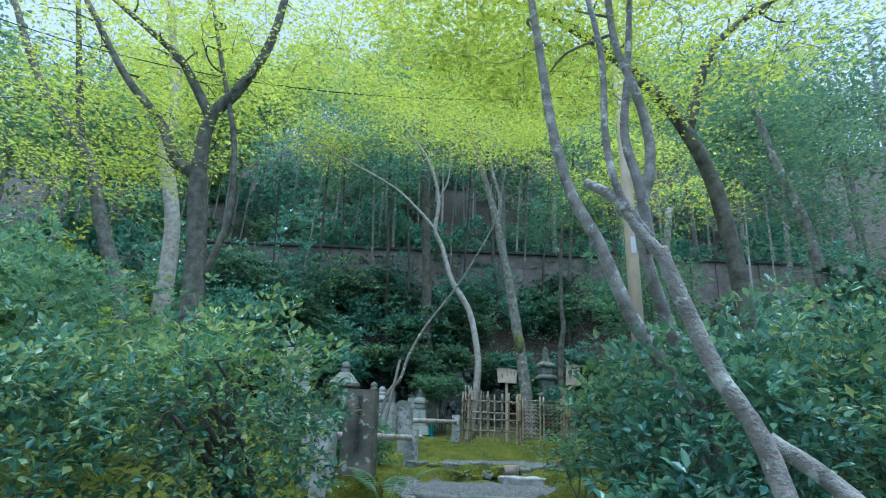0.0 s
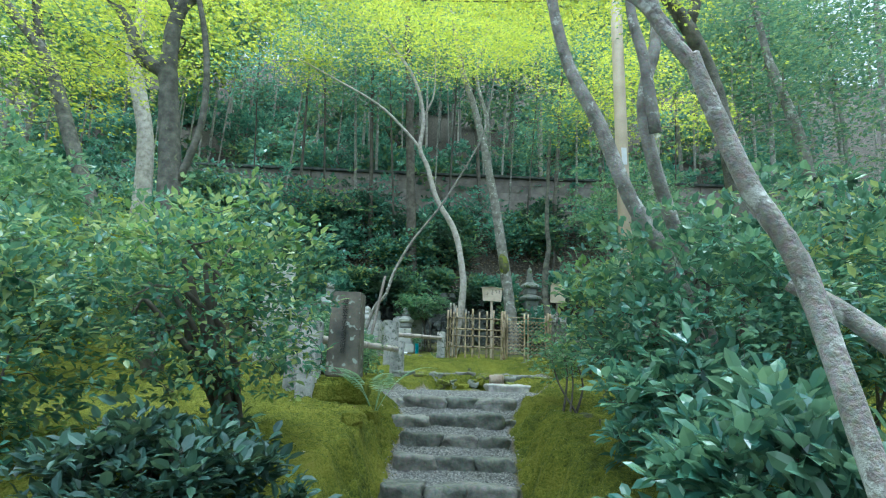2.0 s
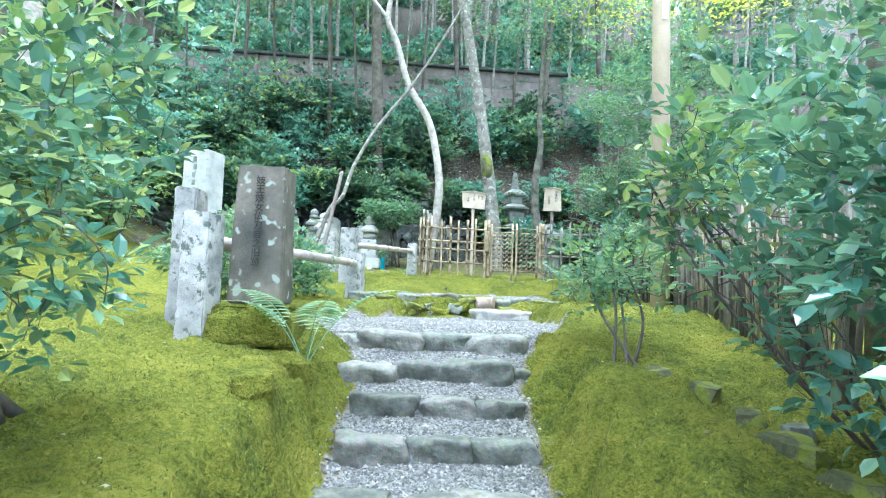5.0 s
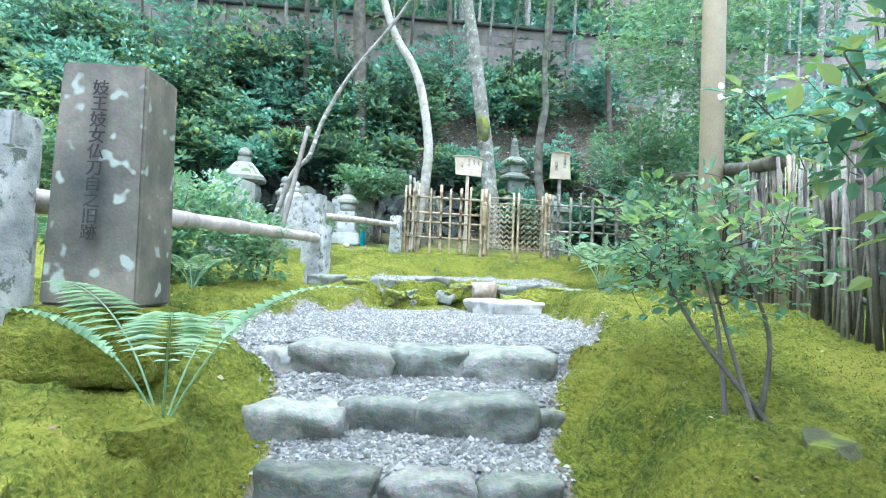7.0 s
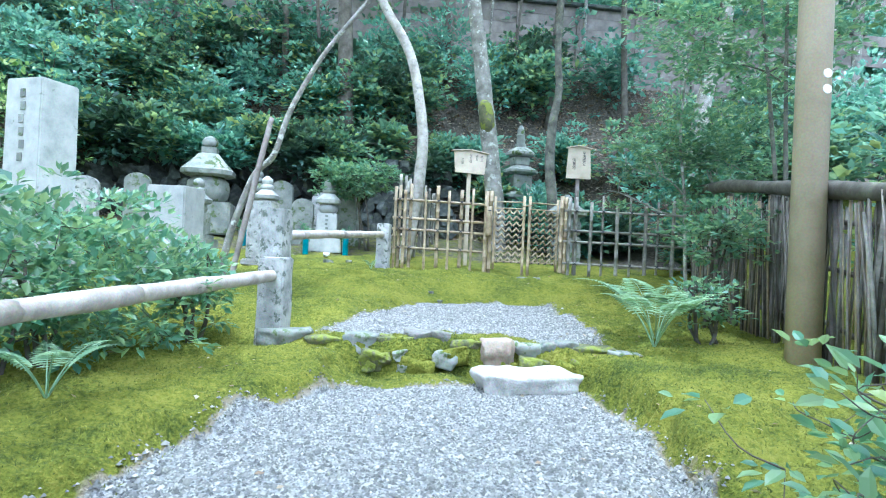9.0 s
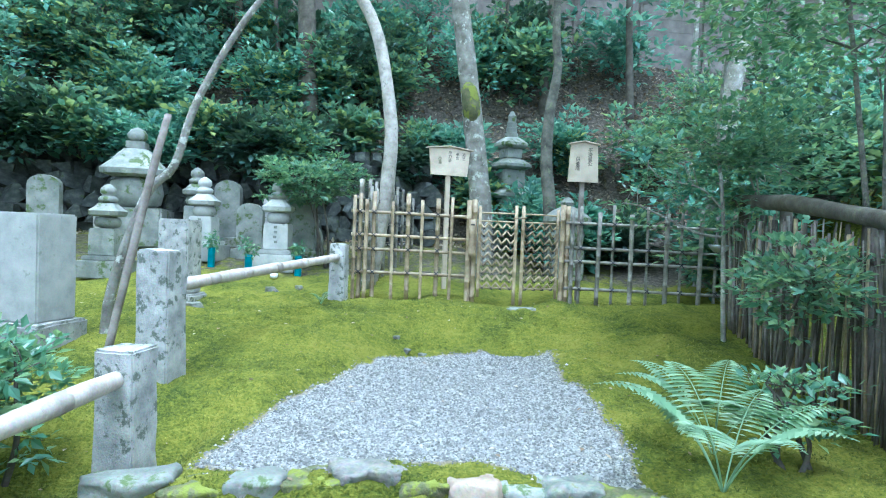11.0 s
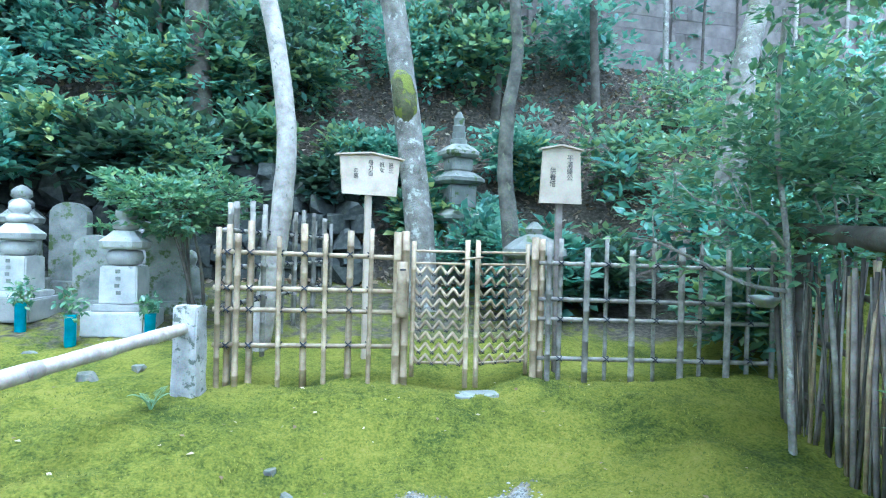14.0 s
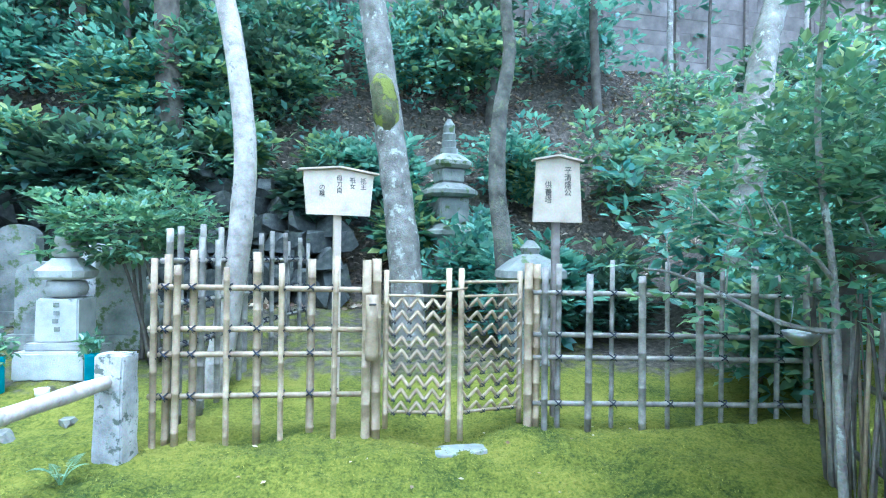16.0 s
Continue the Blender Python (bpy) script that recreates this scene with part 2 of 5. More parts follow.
def ground_material():
    m, n, l, b = material("moss_and_gravel")
    tufts = coords(n, l, 55, 5)
    broad = coords(n, l, 1.6, 5)
    # Moss tones, with hollow shade and highlights on clump tops put into the ramp.
    moss = ramp(n, [(0.33, (0.03, 0.05, 0.01)), (0.41, (0.058, 0.083, 0.012)), (0.48, (0.135, 0.153, 0.018)), (0.56, (0.22, 0.225, 0.03)), (0.68, (0.28, 0.25, 0.062))])
    clump = coords(n, l, 18, 5)
    l.new(mixed(n, l, mixed(n, l, broad.outputs["Fac"], clump.outputs["Fac"], 0.38), tufts.outputs["Fac"], 0.36), moss.inputs[0])
    stones = n.new("ShaderNodeTexVoronoi")
    stones.inputs["Scale"].default_value = 75
    tc = n.new("ShaderNodeTexCoord")
    l.new(tc.outputs["Object"], stones.inputs["Vector"])
    bw = n.new("ShaderNodeRGBToBW")
    l.new(stones.outputs["Color"], bw.inputs[0])
    grav = ramp(n, [(0.1, (0.18, 0.185, 0.185)), (0.5, (0.32, 0.325, 0.32)), (0.9, (0.47, 0.465, 0.44))])
    l.new(bw.outputs[0], grav.inputs[0])
    lit = ramp(n, [(0.3, (0.04, 0.042, 0.035)), (0.5, (0.1, 0.09, 0.07)), (0.72, (0.22, 0.19, 0.155))])
    lt = coords(n, l, 16, 8)
    l.new(lt.outputs["Fac"], lit.inputs[0])

    def mask(name, lo=0.42, hi=0.58):
        a = n.new("ShaderNodeAttribute")
        a.attribute_name = name
        nn = coords(n, l, 7, 6)
        ad = n.new("ShaderNodeMath")
        ad.operation = "ADD"
        sb = n.new("ShaderNodeMath")
        sb.operation = "MULTIPLY_ADD"
        sb.inputs[1].default_value, sb.inputs[2].default_value = 0.7, -0.35
        l.new(nn.outputs["Fac"], sb.inputs[0])
        l.new(a.outputs["Fac"], ad.inputs[0])
        l.new(sb.outputs[0], ad.inputs[1])
        r = ramp(n, [(lo, (0, 0, 0)), (hi, (1, 1, 1))])
        l.new(ad.outputs[0], r.inputs[0])
        return r.outputs[0]

    # The litter mask also carries painted shade on the moss behind the fence.
    c = mixed(n, l, moss.outputs[0], lit.outputs[0], mask("litter"))
    sand = mixed(n, l, (0.2, 0.17, 0.11), (0.36, 0.31, 0.23), lt.outputs["Fac"])
    c = mixed(n, l, c, sand, mask("gravel", 0.28, 0.4))
    c = mixed(n, l, c, grav.outputs[0], mask("gravel"))
    l.new(c, b.inputs["Base Color"])
    b.inputs["Roughness"].default_value = 0.95
    b.inputs["Specular IOR Level"].default_value = 0.2
    bump(n, l, b, mixed(n, l, clump.outputs["Fac"], tufts.outputs["Fac"], 0.4), 1.0, 0.07)
    return m


GROUND = ground_material()


# ---- mesh tools ----
def mesh_object(name, verts, faces, mat, parent=None, smooth=False):
    """Object from a numpy array of corners and one or more arrays of faces with equal counts of corners."""
    verts = np.asarray(verts, float)
    faces = [np.asarray(f, int) for f in (faces if isinstance(faces, list) else [faces])]
    me = bpy.data.meshes.new(name)
    me.vertices.add(len(verts))
    me.vertices.foreach_set("co", verts.ravel())
    loops = np.concatenate([f.ravel() for f in faces])
    sizes = np.concatenate([np.full(len(f), f.shape[1]) for f in faces])
    me.loops.add(len(loops))
    me.loops.foreach_set("vertex_index", loops)
    me.polygons.add(len(sizes))
    me.polygons.foreach_set("loop_start", np.concatenate([[0], np.cumsum(sizes)[:-1]]))
    me.polygons.foreach_set("use_smooth", np.full(len(sizes), smooth))
    me.update(calc_edges=True)
    me.validate()
    me.materials.append(mat)
    ob = new(name, me)
    ob.parent = parent
    return ob


def part(name, bm, mat, parent=None, label="", smooth=False):
    me = bpy.data.meshes.new(name)
    bmesh.ops.recalc_face_normals(bm, faces=bm.faces)
    for f in bm.faces:
        f.smooth = smooth
    bm.to_mesh(me)
    bm.free()
    me.materials.append(mat)
    ob = new(name, me)
    ob.parent = parent
    if label:
        ob["label"] = label
    return ob


def empty(name, x, y, z, rz=0, label="", category="", group="", kind=""):
    ob = new(name)
    ob.matrix_basis = pose(x, y, z, 0, 0, rz)
    return tagged(ob, label, category, group, kind)


def box(sx, sy, sz, x=0, y=0, z=0, bevel=0.01, taper=1.0, wobble=0.0, cuts=0, m=None):
    """Block standing on z, with rounded edges, a taper towards the top and an uneven surface."""
    bm = bmesh.new()
    bmesh.ops.create_cube(bm, size=1)
    for v in bm.verts:
        k = taper if v.co.z > 0 else 1
        v.co = Vector((v.co.x * sx * k, v.co.y * sy * k, (v.co.z + 0.5) * sz))
    if bevel:
        bmesh.ops.bevel(bm, geom=bm.edges[:], offset=bevel, segments=2, affect="EDGES", clamp_overlap=True)
    if cuts:
        bmesh.ops.subdivide_edges(bm, edges=[e for e in bm.edges if e.calc_length() > 2.5 * max(bevel, 0.01)], cuts=cuts, use_grid_fill=True)
    if wobble:
        for v in bm.verts:
            v.co += wobble * noise.noise_vector(v.co * 6 + Vector((x, y, z)) * 3.1)
            v.co += 0.4 * wobble * noise.noise_vector(v.co * 23)
    if m:
        bmesh.ops.transform(bm, matrix=m, verts=bm.verts)
    bmesh.ops.translate(bm, vec=(x, y, z), verts=bm.verts)
    return bm


def lathe(profile, sides=16, x=0, y=0, z=0, square=0.0):
    """Turned solid from (radius, height) pairs; square draws the round towards a square plan."""
    bm = bmesh.new()
    rings = []
    for r, hh in profile:
        ring = []
        for i in range(sides):
            a = 2 * math.pi * (i + 0.5) / sides
            k = (1 - square) + square / max(abs(math.cos(a)), abs(math.sin(a)))
            ring.append(bm.verts.new((x + r * k * math.cos(a), y + r * k * math.sin(a), z + hh)))
        rings.append(ring)
    for a, b in zip(rings, rings[1:]):
        for i in range(sides):
            bm.faces.new((a[i], a[(i + 1) % sides], b[(i + 1) % sides], b[i]))
    bm.faces.new(rings[0][::-1])
    bm.faces.new(rings[-1])
    return bm


def smooth_path(pts, per=6):
    """Points with radius, drawn out along a soft curve through them."""
    p = np.asarray(pts, float)
    q = np.vstack([2 * p[0] - p[1], p, 2 * p[-1] - p[-2]])
    out = []
    for i in range(1, len(q) - 2):
        for s in np.linspace(0, 1, per, endpoint=False):
            a, b, c, d = q[i - 1], q[i], q[i + 1], q[i + 2]
            out.append(0.5 * (2 * b + (c - a) * s + (2 * a - 5 * b + 4 * c - d) * s * s + (3 * b - a - 3 * c + d) * s ** 3))
    out.append(p[-1])
    return np.array(out)


def tube_arrays(pts, sides=8, rough=0.0):
    """Corners and faces of a tube along rows of x, y, z, radius."""
    p = np.asarray(pts, float)
    c, r = p[:, :3], np.abs(p[:, 3])
    d = np.gradient(c, axis=0)
    d /= np.linalg.norm(d, axis=1)[:, None] + 1e-9
    ref = np.array([0.0, 1.0, 0.0]) if abs(d[:, 1]).mean() < 0.8 else np.array([1.0, 0, 0])
    u = np.cross(d, ref)
    u /= np.linalg.norm(u, axis=1)[:, None] + 1e-9
    w = np.cross(d, u)
    a = np.linspace(0, 2 * np.pi, sides, endpoint=False)
    ring = np.cos(a)[None, :, None] * u[:, None] + np.sin(a)[None, :, None] * w[:, None]
    rr = r[:, None, None] * (1 + rough * np.random.uniform(-1, 1, (len(p), sides, 1)))
    v = (c[:, None] + ring * rr).reshape(-1, 3)
    i = np.arange(len(p) - 1)[:, None] * sides
    j = np.arange(sides)[None]
    k = (j + 1) % sides
    f = np.stack([i + j, i + k, i + sides + k, i + sides + j], -1).reshape(-1, 4)
    v = np.vstack([v, c[0], c[-1]])
    n0 = len(p) * sides
    jj = np.arange(sides)
    caps = np.concatenate([np.stack([np.full(sides, n0), (jj + 1) % sides, jj], -1),
                           np.stack([np.full(sides, n0 + 1), n0 - sides + jj, n0 - sides + (jj + 1) % sides], -1)])
    return v, f, caps


def tubes(name, paths, mat, parent=None, sides=8, rough=0.0):
    vs, fs, cs, n0 = [], [], [], 0
    for p in paths:
        v, f, c = tube_arrays(p, sides, rough)
        vs.append(v), fs.append(f + n0), cs.append(c + n0)
        n0 += len(v)
    return mesh_object(name, np.vstack(vs), [np.vstack(fs), np.vstack(cs)], mat, parent, True)


# leaf shapes, along +x, unit length: corners and triangles
OVAL = (np.array([(0, 0, 0), (0.3, 0.25, 0.06), (0.3, 0, -0.02), (0.3, -0.25, 0.06), (0.68, 0.22, 0.05), (0.7, 0, -0.03), (0.68, -0.22, 0.05), (1, 0, -0.1)]),
        np.array([(0, 2, 1), (0, 3, 2), (1, 2, 5), (1, 5, 4), (2, 3, 6), (2, 6, 5), (4, 5, 7), (5, 6, 7)]))
SIMPLE = (np.array([(0, 0, 0), (0.45, 0.28, 0.05), (0.5, 0, -0.03), (0.45, -0.28, 0.05), (1, 0, -0.08)]),
          np.array([(0, 2, 1), (0, 3, 2), (1, 2, 4), (2, 3, 4)]))
QUADLEAF = (np.array([(0, 0, 0), (0.5, 0.26, 0.05), (0.5, -0.26, 0.05), (1, 0, -0.06)]), np.array([(0, 2, 1), (1, 2, 3)]))
STAR = (np.array([(0, 0, 0), (1.1, 0, -0.08), (0.36, 0.2, 0.02), (0.36, -0.2, 0.02), (0.62, 0.56, -0.05), (0.62, -0.56, -0.05)]),
        np.array([(0, 1, 2), (0, 3, 1), (0, 2, 4), (0, 5, 3)]))


def leaf_arrays(shape, at, way, size, lift=0.3, rng=np.random):
    """Leaves at points, each pointing along its way, blade turned towards the sky."""
    tv, tf = shape
    n = len(at)
    d = way / (np.linalg.norm(way, axis=1)[:, None] + 1e-9)
    up = np.array([0, 0, 1.0]) + rng.normal(0, lift, (n, 3))
    s = np.cross(up, d)
    s /= np.linalg.norm(s, axis=1)[:, None] + 1e-9
    w = np.cross(d, s)
    z = np.broadcast_to(np.asarray(size, float), (n,))[:, None, None]
    v = at[:, None] + z * (tv[None, :, :1] * d[:, None] + tv[None, :, 1:2] * s[:, None] + tv[None, :, 2:] * w[:, None])
    f = tf[None] + (np.arange(n) * len(tv))[:, None, None]
    return v.reshape(-1, 3), f.reshape(-1, 3)


def scatter_foliage(centres, ways, per, size, spread, rng, flat=0.6, shape=SIMPLE, droop=0.0):
    """Whorls of leaves round twig tips."""
    n = len(centres)
    c = np.repeat(centres, per, 0)
    w = np.repeat(ways, per, 0)
    r = rng.normal(0, 1, (n * per, 3)) * np.array([1, 1, flat])
    r /= np.linalg.norm(r, axis=1)[:, None] + 1e-9
    d = 0.55 * w + r
    d[:, 2] -= droop
    at = c + spread * rng.uniform(0.05, 1, (n * per, 1)) * r * np.array([1, 1, flat])
    return leaf_arrays(shape, at, d, size * rng.uniform(0.6, 1.25, n * per), 0.35, rng)


# ---- ground ----
def value_noise(x, y, seed=0):
    xi, yi = np.floor(x), np.floor(y)
    u, v = x - xi, y - yi
    u, v = u * u * (3 - 2 * u), v * v * (3 - 2 * v)

    def hsh(a, b):
        s = np.sin(a * 127.1 + b * 311.7 + seed * 74.7) * 43758.5453
        return s - np.floor(s)
    return (hsh(xi, yi) * (1 - u) + hsh(xi + 1, yi) * u) * (1 - v) + (hsh(xi, yi + 1) * (1 - u) + hsh(xi + 1, yi + 1) * u) * v - 0.5


def fbm(x, y, seed=0, octaves=4):
    return sum(value_noise(x * 2 ** k, y * 2 ** k, seed + k) * 0.5 ** k for k in range(octaves))


def step01(x, a, b):
    t = np.clip((x - a) / (b - a), 0, 1)
    return t * t * (3 - 2 * t)


STEP_Y = (6.2, 6.75, 7.2, 7.62, 8.0)
STEP_Z = (0.30, 0.49, 0.68, 0.87, 1.06)


def path_edges(y):
    xl = np.interp(y, [-9, 4, 6, 7.9, 8.1, 8.5, 8.9, 9.9, 10.6, 11.0], [-0.6, -0.5, -0.33, -0.2, -0.45, -0.9, -0.62, -0.35, 0.1, 0.2])
    xr = np.interp(y, [-9, 4, 6, 7.9, 8.1, 8.3, 8.8, 9.5, 10.3, 11.0], [0.8, 0.85, 0.95, 1.15, 1.3, 1.5, 1.72, 1.92, 1.95, 1.85])
    return xl, xr


def upper_edges(y):
    xl = np.interp(y, [11.2, 11.9, 13.4, 13.9, 14.2], [0.0, 0.08, 0.7, 1.05, 1.4])
    xr = np.interp(y, [11.2, 11.9, 13.0, 14.4], [2.3, 2.42, 2.5, 2.8])
    return xl, xr


def lip_y(x):
    """Line of the low wall between the two gravel patches."""
    return 11.36 - 0.36 * step01(x, 1.3, 2.4)


def floor_height(y):
    f = np.interp(y, [-60, 0, 4, 6.15], [-0.35, -0.25, -0.1, 0.1])
    for k, (yy, zz) in enumerate(zip(STEP_Y, STEP_Z)):
        before = 0.1 if k == 0 else STEP_Z[k] - 0.13
        start = 0.1 if k == 0 else STEP_Z[k - 1] - 0.012
        if k:
            f = f + (before - start) * np.clip((y - STEP_Y[k - 1] - 0.16) / (yy - STEP_Y[k - 1] - 0.18), 0, 1)
        late = 0.22 if k == 4 else 0.0
        f = f + (zz - 0.012 - before) * step01(y, yy + 0.04 + late, yy + 0.14 + late)
    return f + 0.06 * step01(y, 8.2, 9.0)


def gravel_amount(x, y):
    xl, xr = path_edges(y)
    xl, xr = xl + 0.1 * fbm(y * 1.6, y * 0, 3, 2), xr + 0.1 * fbm(y * 1.6, y * 0, 8, 2)
    a = np.minimum(x - xl, xr - x)
    a = np.minimum(a, np.minimum(y + 7, 10.75 - y))
    xl, xr = upper_edges(y)
    xl, xr = xl + 0.1 * fbm(y * 1.6, y * 0, 13, 2), xr + 0.1 * fbm(y * 1.6, y * 0, 18, 2)
    b = np.minimum(np.minimum(x - xl, xr - x), np.minimum(y - lip_y(x) - 0.04, 14.0 + 0.15 * fbm(x * 2, x * 0, 5) - y))
    return np.maximum(a, b)


def height(x, y):
    x, y = np.asarray(x, float), np.asarray(y, float)
    xl, xr = path_edges(y)
    low = floor_height(y)
    left = np.interp(y, [-60, 0, 3, 5, 6.4, 7.6, 8.6, 11.2], [-0.3, -0.1, 0.1, 0.62, 0.93, 1.04, 1.25, 1.3])
    right = np.interp(y, [-60, 0, 3, 5, 6.4, 7.6, 9, 11.2], [-0.3, -0.1, 0.1, 0.62, 0.86, 1.06, 1.29, 1.4])
    ragged = 0.09 * value_noise(x * 8, y * 8, 83) + 0.06 * value_noise(x * 17, y * 17, 85) + 0.03 * value_noise(x * 30, y * 30, 87)
    ragged = ragged * (1 - 0.6 * step01(y, 7.9, 8.3))
    xl, xr = xl + 0.16 * fbm(x * 1.5, y * 3.2, 81, 3) + ragged, xr + 0.16 * fbm(x * 1.5, y * 3.2, 91, 3) + ragged
    slope = np.where(y < 8, 0.42, 0.16)
    dl, dr = step01(xl - x, -0.02, slope), step01(x - xr, -0.02, slope)
    near = 1 - 0.55 * step01(y, 8.5, 11.5)
    bump_ = 0.07 * fbm(x * 2.2, y * 2.2, 21) + 0.035 * fbm(x * 6, y * 6, 31, 3)
    bump_ = bump_ + near * (0.075 * np.abs(value_noise(x * 6.3 + 0.7 * value_noise(x * 3, y * 3, 5), y * 6.3, 71)) + 0.05 * np.abs(value_noise(x * 14, y * 14, 73)) + 0.026 * np.abs(value_noise(x * 29, y * 29, 75)) - 0.03)
    z = low + dl * (left - low) + dr * (right - low)
    lower_lip = step01(y - lip_y(x) + 0.05 * fbm(x * 4, y * 0, 61), -0.25, -0.16)
    xl, xr = upper_edges(y)
    up = np.interp(y, [11.2, 14.2, 15.0, 15.5, 17, 19.2, 22.9, 24, 60, 300], [1.4, 1.45, 1.82, 1.84, 2.05, 2.45, 7.3, 7.9, 36, 90])
    side = step01(xl - x, 0, 0.9) * 0.24 + step01(x - xr, 0, 1.4) * 0.24
    up = up + side * step01(y, 12.8, 14.0) * (1 - step01(y, 14.2, 15.2))
    up = up + 0.1 * step01(xl - x, 0, 0.25) * step01(y, 11.9, 12.6) * (1 - step01(y, 13.0, 15))
    up = up - 0.09 * np.exp(-((x - 2.65) / 0.35) ** 2) * np.exp(-((y - 15.2) / 0.5) ** 2)
    up = up - 0.2 * step01(xl - x, 0.1, 0.4) * (1 - step01(y, 11.5, 12.5))
    z = z * (1 - lower_lip) + up * lower_lip
    inside = np.clip(gravel_amount(x, y) / 0.1, 0, 1)
    z = z + bump_ * (1 - inside) + 0.012 * fbm(x * 6, y * 6, 41) * inside
    z = z + 2.4 * step01(-x - 4.2, 0, 6) * step01(y, 5, 10) * (1 - step01(y, 18, 23)) + 1.8 * step01(x - 5.2, 0, 4) * step01(y, 4, 9) * (1 - step01(y, 18, 23))
    # Last term: unseen 9 m bank added behind the camera to block skylight.
    z = z + 0.5 * fbm(x * 0.3, y * 0.3, 51) * step01(y, 20, 26) + 9.0 * step01(-y, 5, 16)
    return z


def gz(x, y):
    return float(height(x, y))


def axis(parts_):
    return np.unique(np.round(np.concatenate([np.arange(a, b, s) for a, b, s in parts_]), 4))


gx = axis([(-300, -40, 40), (-40, -10, 3), (-10, -2.8, 0.3), (-2.8, 3.6, 0.034), (3.6, 5.0, 0.1), (5.0, 10, 0.4), (10, 40, 3), (40, 301, 40)])
gy = axis([(-60, -6, 6), (-6, 3.4, 0.4), (3.4, 5.0, 0.1), (5.0, 15.6, 0.034), (15.6, 24, 0.2), (24, 60, 2.5), (60, 301, 40)])
X, Y = np.meshgrid(gx, gy)
Z = height(X, Y)
nx, ny = len(gx), len(gy)
i_, j_ = np.meshgrid(np.arange(nx - 1), np.arange(ny - 1))
q_ = (j_ * nx + i_).ravel()
ground = mesh_object("ground", np.stack([X, Y, Z], -1).reshape(-1, 3), np.stack([q_, q_ + 1, q_ + nx + 1, q_ + nx], -1), GROUND, None, True)
tagged(ground, "moss-covered garden ground with grey gravel path", "ground", kind="structure")
# Litter on the slope; partial values behind the fence also darken moss as shade.
for key, val in (("gravel", np.clip(0.5 + gravel_amount(X, Y) / 0.16, 0, 1)),
                 ("litter", np.clip(step01(Y, 19.2, 19.7) + 0.52 * step01(Y, 15.9, 16.8) + 0.3 * step01(Y, 15.0, 15.6) * step01(X, 4.6, 5.6) + step01(4.2 - Y, 0, 1.5) * step01(np.abs(X - 0.2), 0.9, 1.6), 0, 1))):
    at = ground.data.attributes.new(key, "FLOAT", "POINT")
    at.data.foreach_set("value", val.ravel().astype(np.float32))


SLABSTONE = surface("weathered_slab", (0.3, 0.3, 0.27), (0.48, 0.47, 0.43), (0.62, 0.61, 0.56), 7, 0.85, 0.8, (0.26, 0.27, 0.22), 9, 0.6, 60, 0.015)


# ---- stone steps, retaining wall, slab ----
def rock(sx, sy, sz, seed, wob=0.02, cut=0.22, slope=0.12, fine=2):
    """Hewn stone with broken corners, its top at z 0 and its middle at the origin."""
    rr = random.Random(seed)
    bm = bmesh.new()
    bmesh.ops.create_cube(bm, size=1)
    for v in bm.verts:
        v.co = Vector((v.co.x * sx, v.co.y * sy + (slope * sy if v.co.z > 0 and v.co.y < 0 else 0), (v.co.z - 0.5) * sz))
    for k in range(16 if fine else 8):
        n = Vector((rr.uniform(-1, 1), rr.uniform(-1, 1), rr.uniform(-0.9, 0.45))).normalized()
        far = max(v.co.dot(n) for v in bm.verts)
        r = bmesh.ops.bisect_plane(bm, geom=bm.verts[:] + bm.edges[:] + bm.faces[:], plane_co=n * (far - cut * rr.uniform(0.15, 0.8) * min(sx, sy, sz)), plane_no=n, clear_outer=True)
        edges = [e for e in r["geom_cut"] if isinstance(e, bmesh.types.BMEdge)]
        if edges:
            bmesh.ops.contextual_create(bm, geom=edges)
    if fine:
        bmesh.ops.bevel(bm, geom=bm.edges[:], offset=0.012, segments=1, affect="EDGES", clamp_overlap=True)
    bmesh.ops.triangulate(bm, faces=bm.faces[:])
    for k in range(fine):
        bmesh.ops.subdivide_edges(bm, edges=[e for e in bm.edges if e.calc_length() > 0.08], cuts=1)
        bmesh.ops.triangulate(bm, faces=bm.faces[:])
    for v in bm.verts:
        p = v.co * 6 + Vector((seed * 3.7, 0, 0))
        v.co += wob * noise.noise_vector(p) + 0.4 * wob * noise.noise_vector(p * 3)
    return bm


def step_stone(w, d, hh, seed):
    """Water-worn boulder with a flat top, rounded shoulders and a face that draws in below; its top at z 0."""
    rr = random.Random(seed)
    n = rr.uniform(5.0, 9.0)
    skew, lean, narrow = rr.uniform(-0.18, 0.18), rr.uniform(-0.05, 0.05), rr.uniform(0.06, 0.2)
    bm = bmesh.new()
    bmesh.ops.create_cube(bm, size=2)
    bmesh.ops.subdivide_edges(bm, edges=bm.edges[:], cuts=9, use_grid_fill=True)
    for v in bm.verts:
        c = v.co / (abs(v.co.x) ** n + abs(v.co.y) ** n + abs(v.co.z) ** n) ** (1 / n)
        low = 0.5 - 0.5 * c.z
        c = Vector((c.x * (1 + skew * c.y) * (1 - narrow * low), c.y * (1 - 1.6 * narrow * low), c.z + lean * c.x))
        p = Vector((c.x * w / 2, c.y * d / 2, (c.z - 1) * hh / 2))
        q = p + Vector((seed * 3.7, 0, 0))
        e = 0.045 * noise.noise_vector(q * 4) + 0.035 * noise.noise_vector(q * 8) + 0.018 * noise.noise_vector(q * 18) + 0.008 * noise.noise_vector(q * 40)
        v.co = p + Vector((e.x, e.y, e.z * 0.45))
    return bm


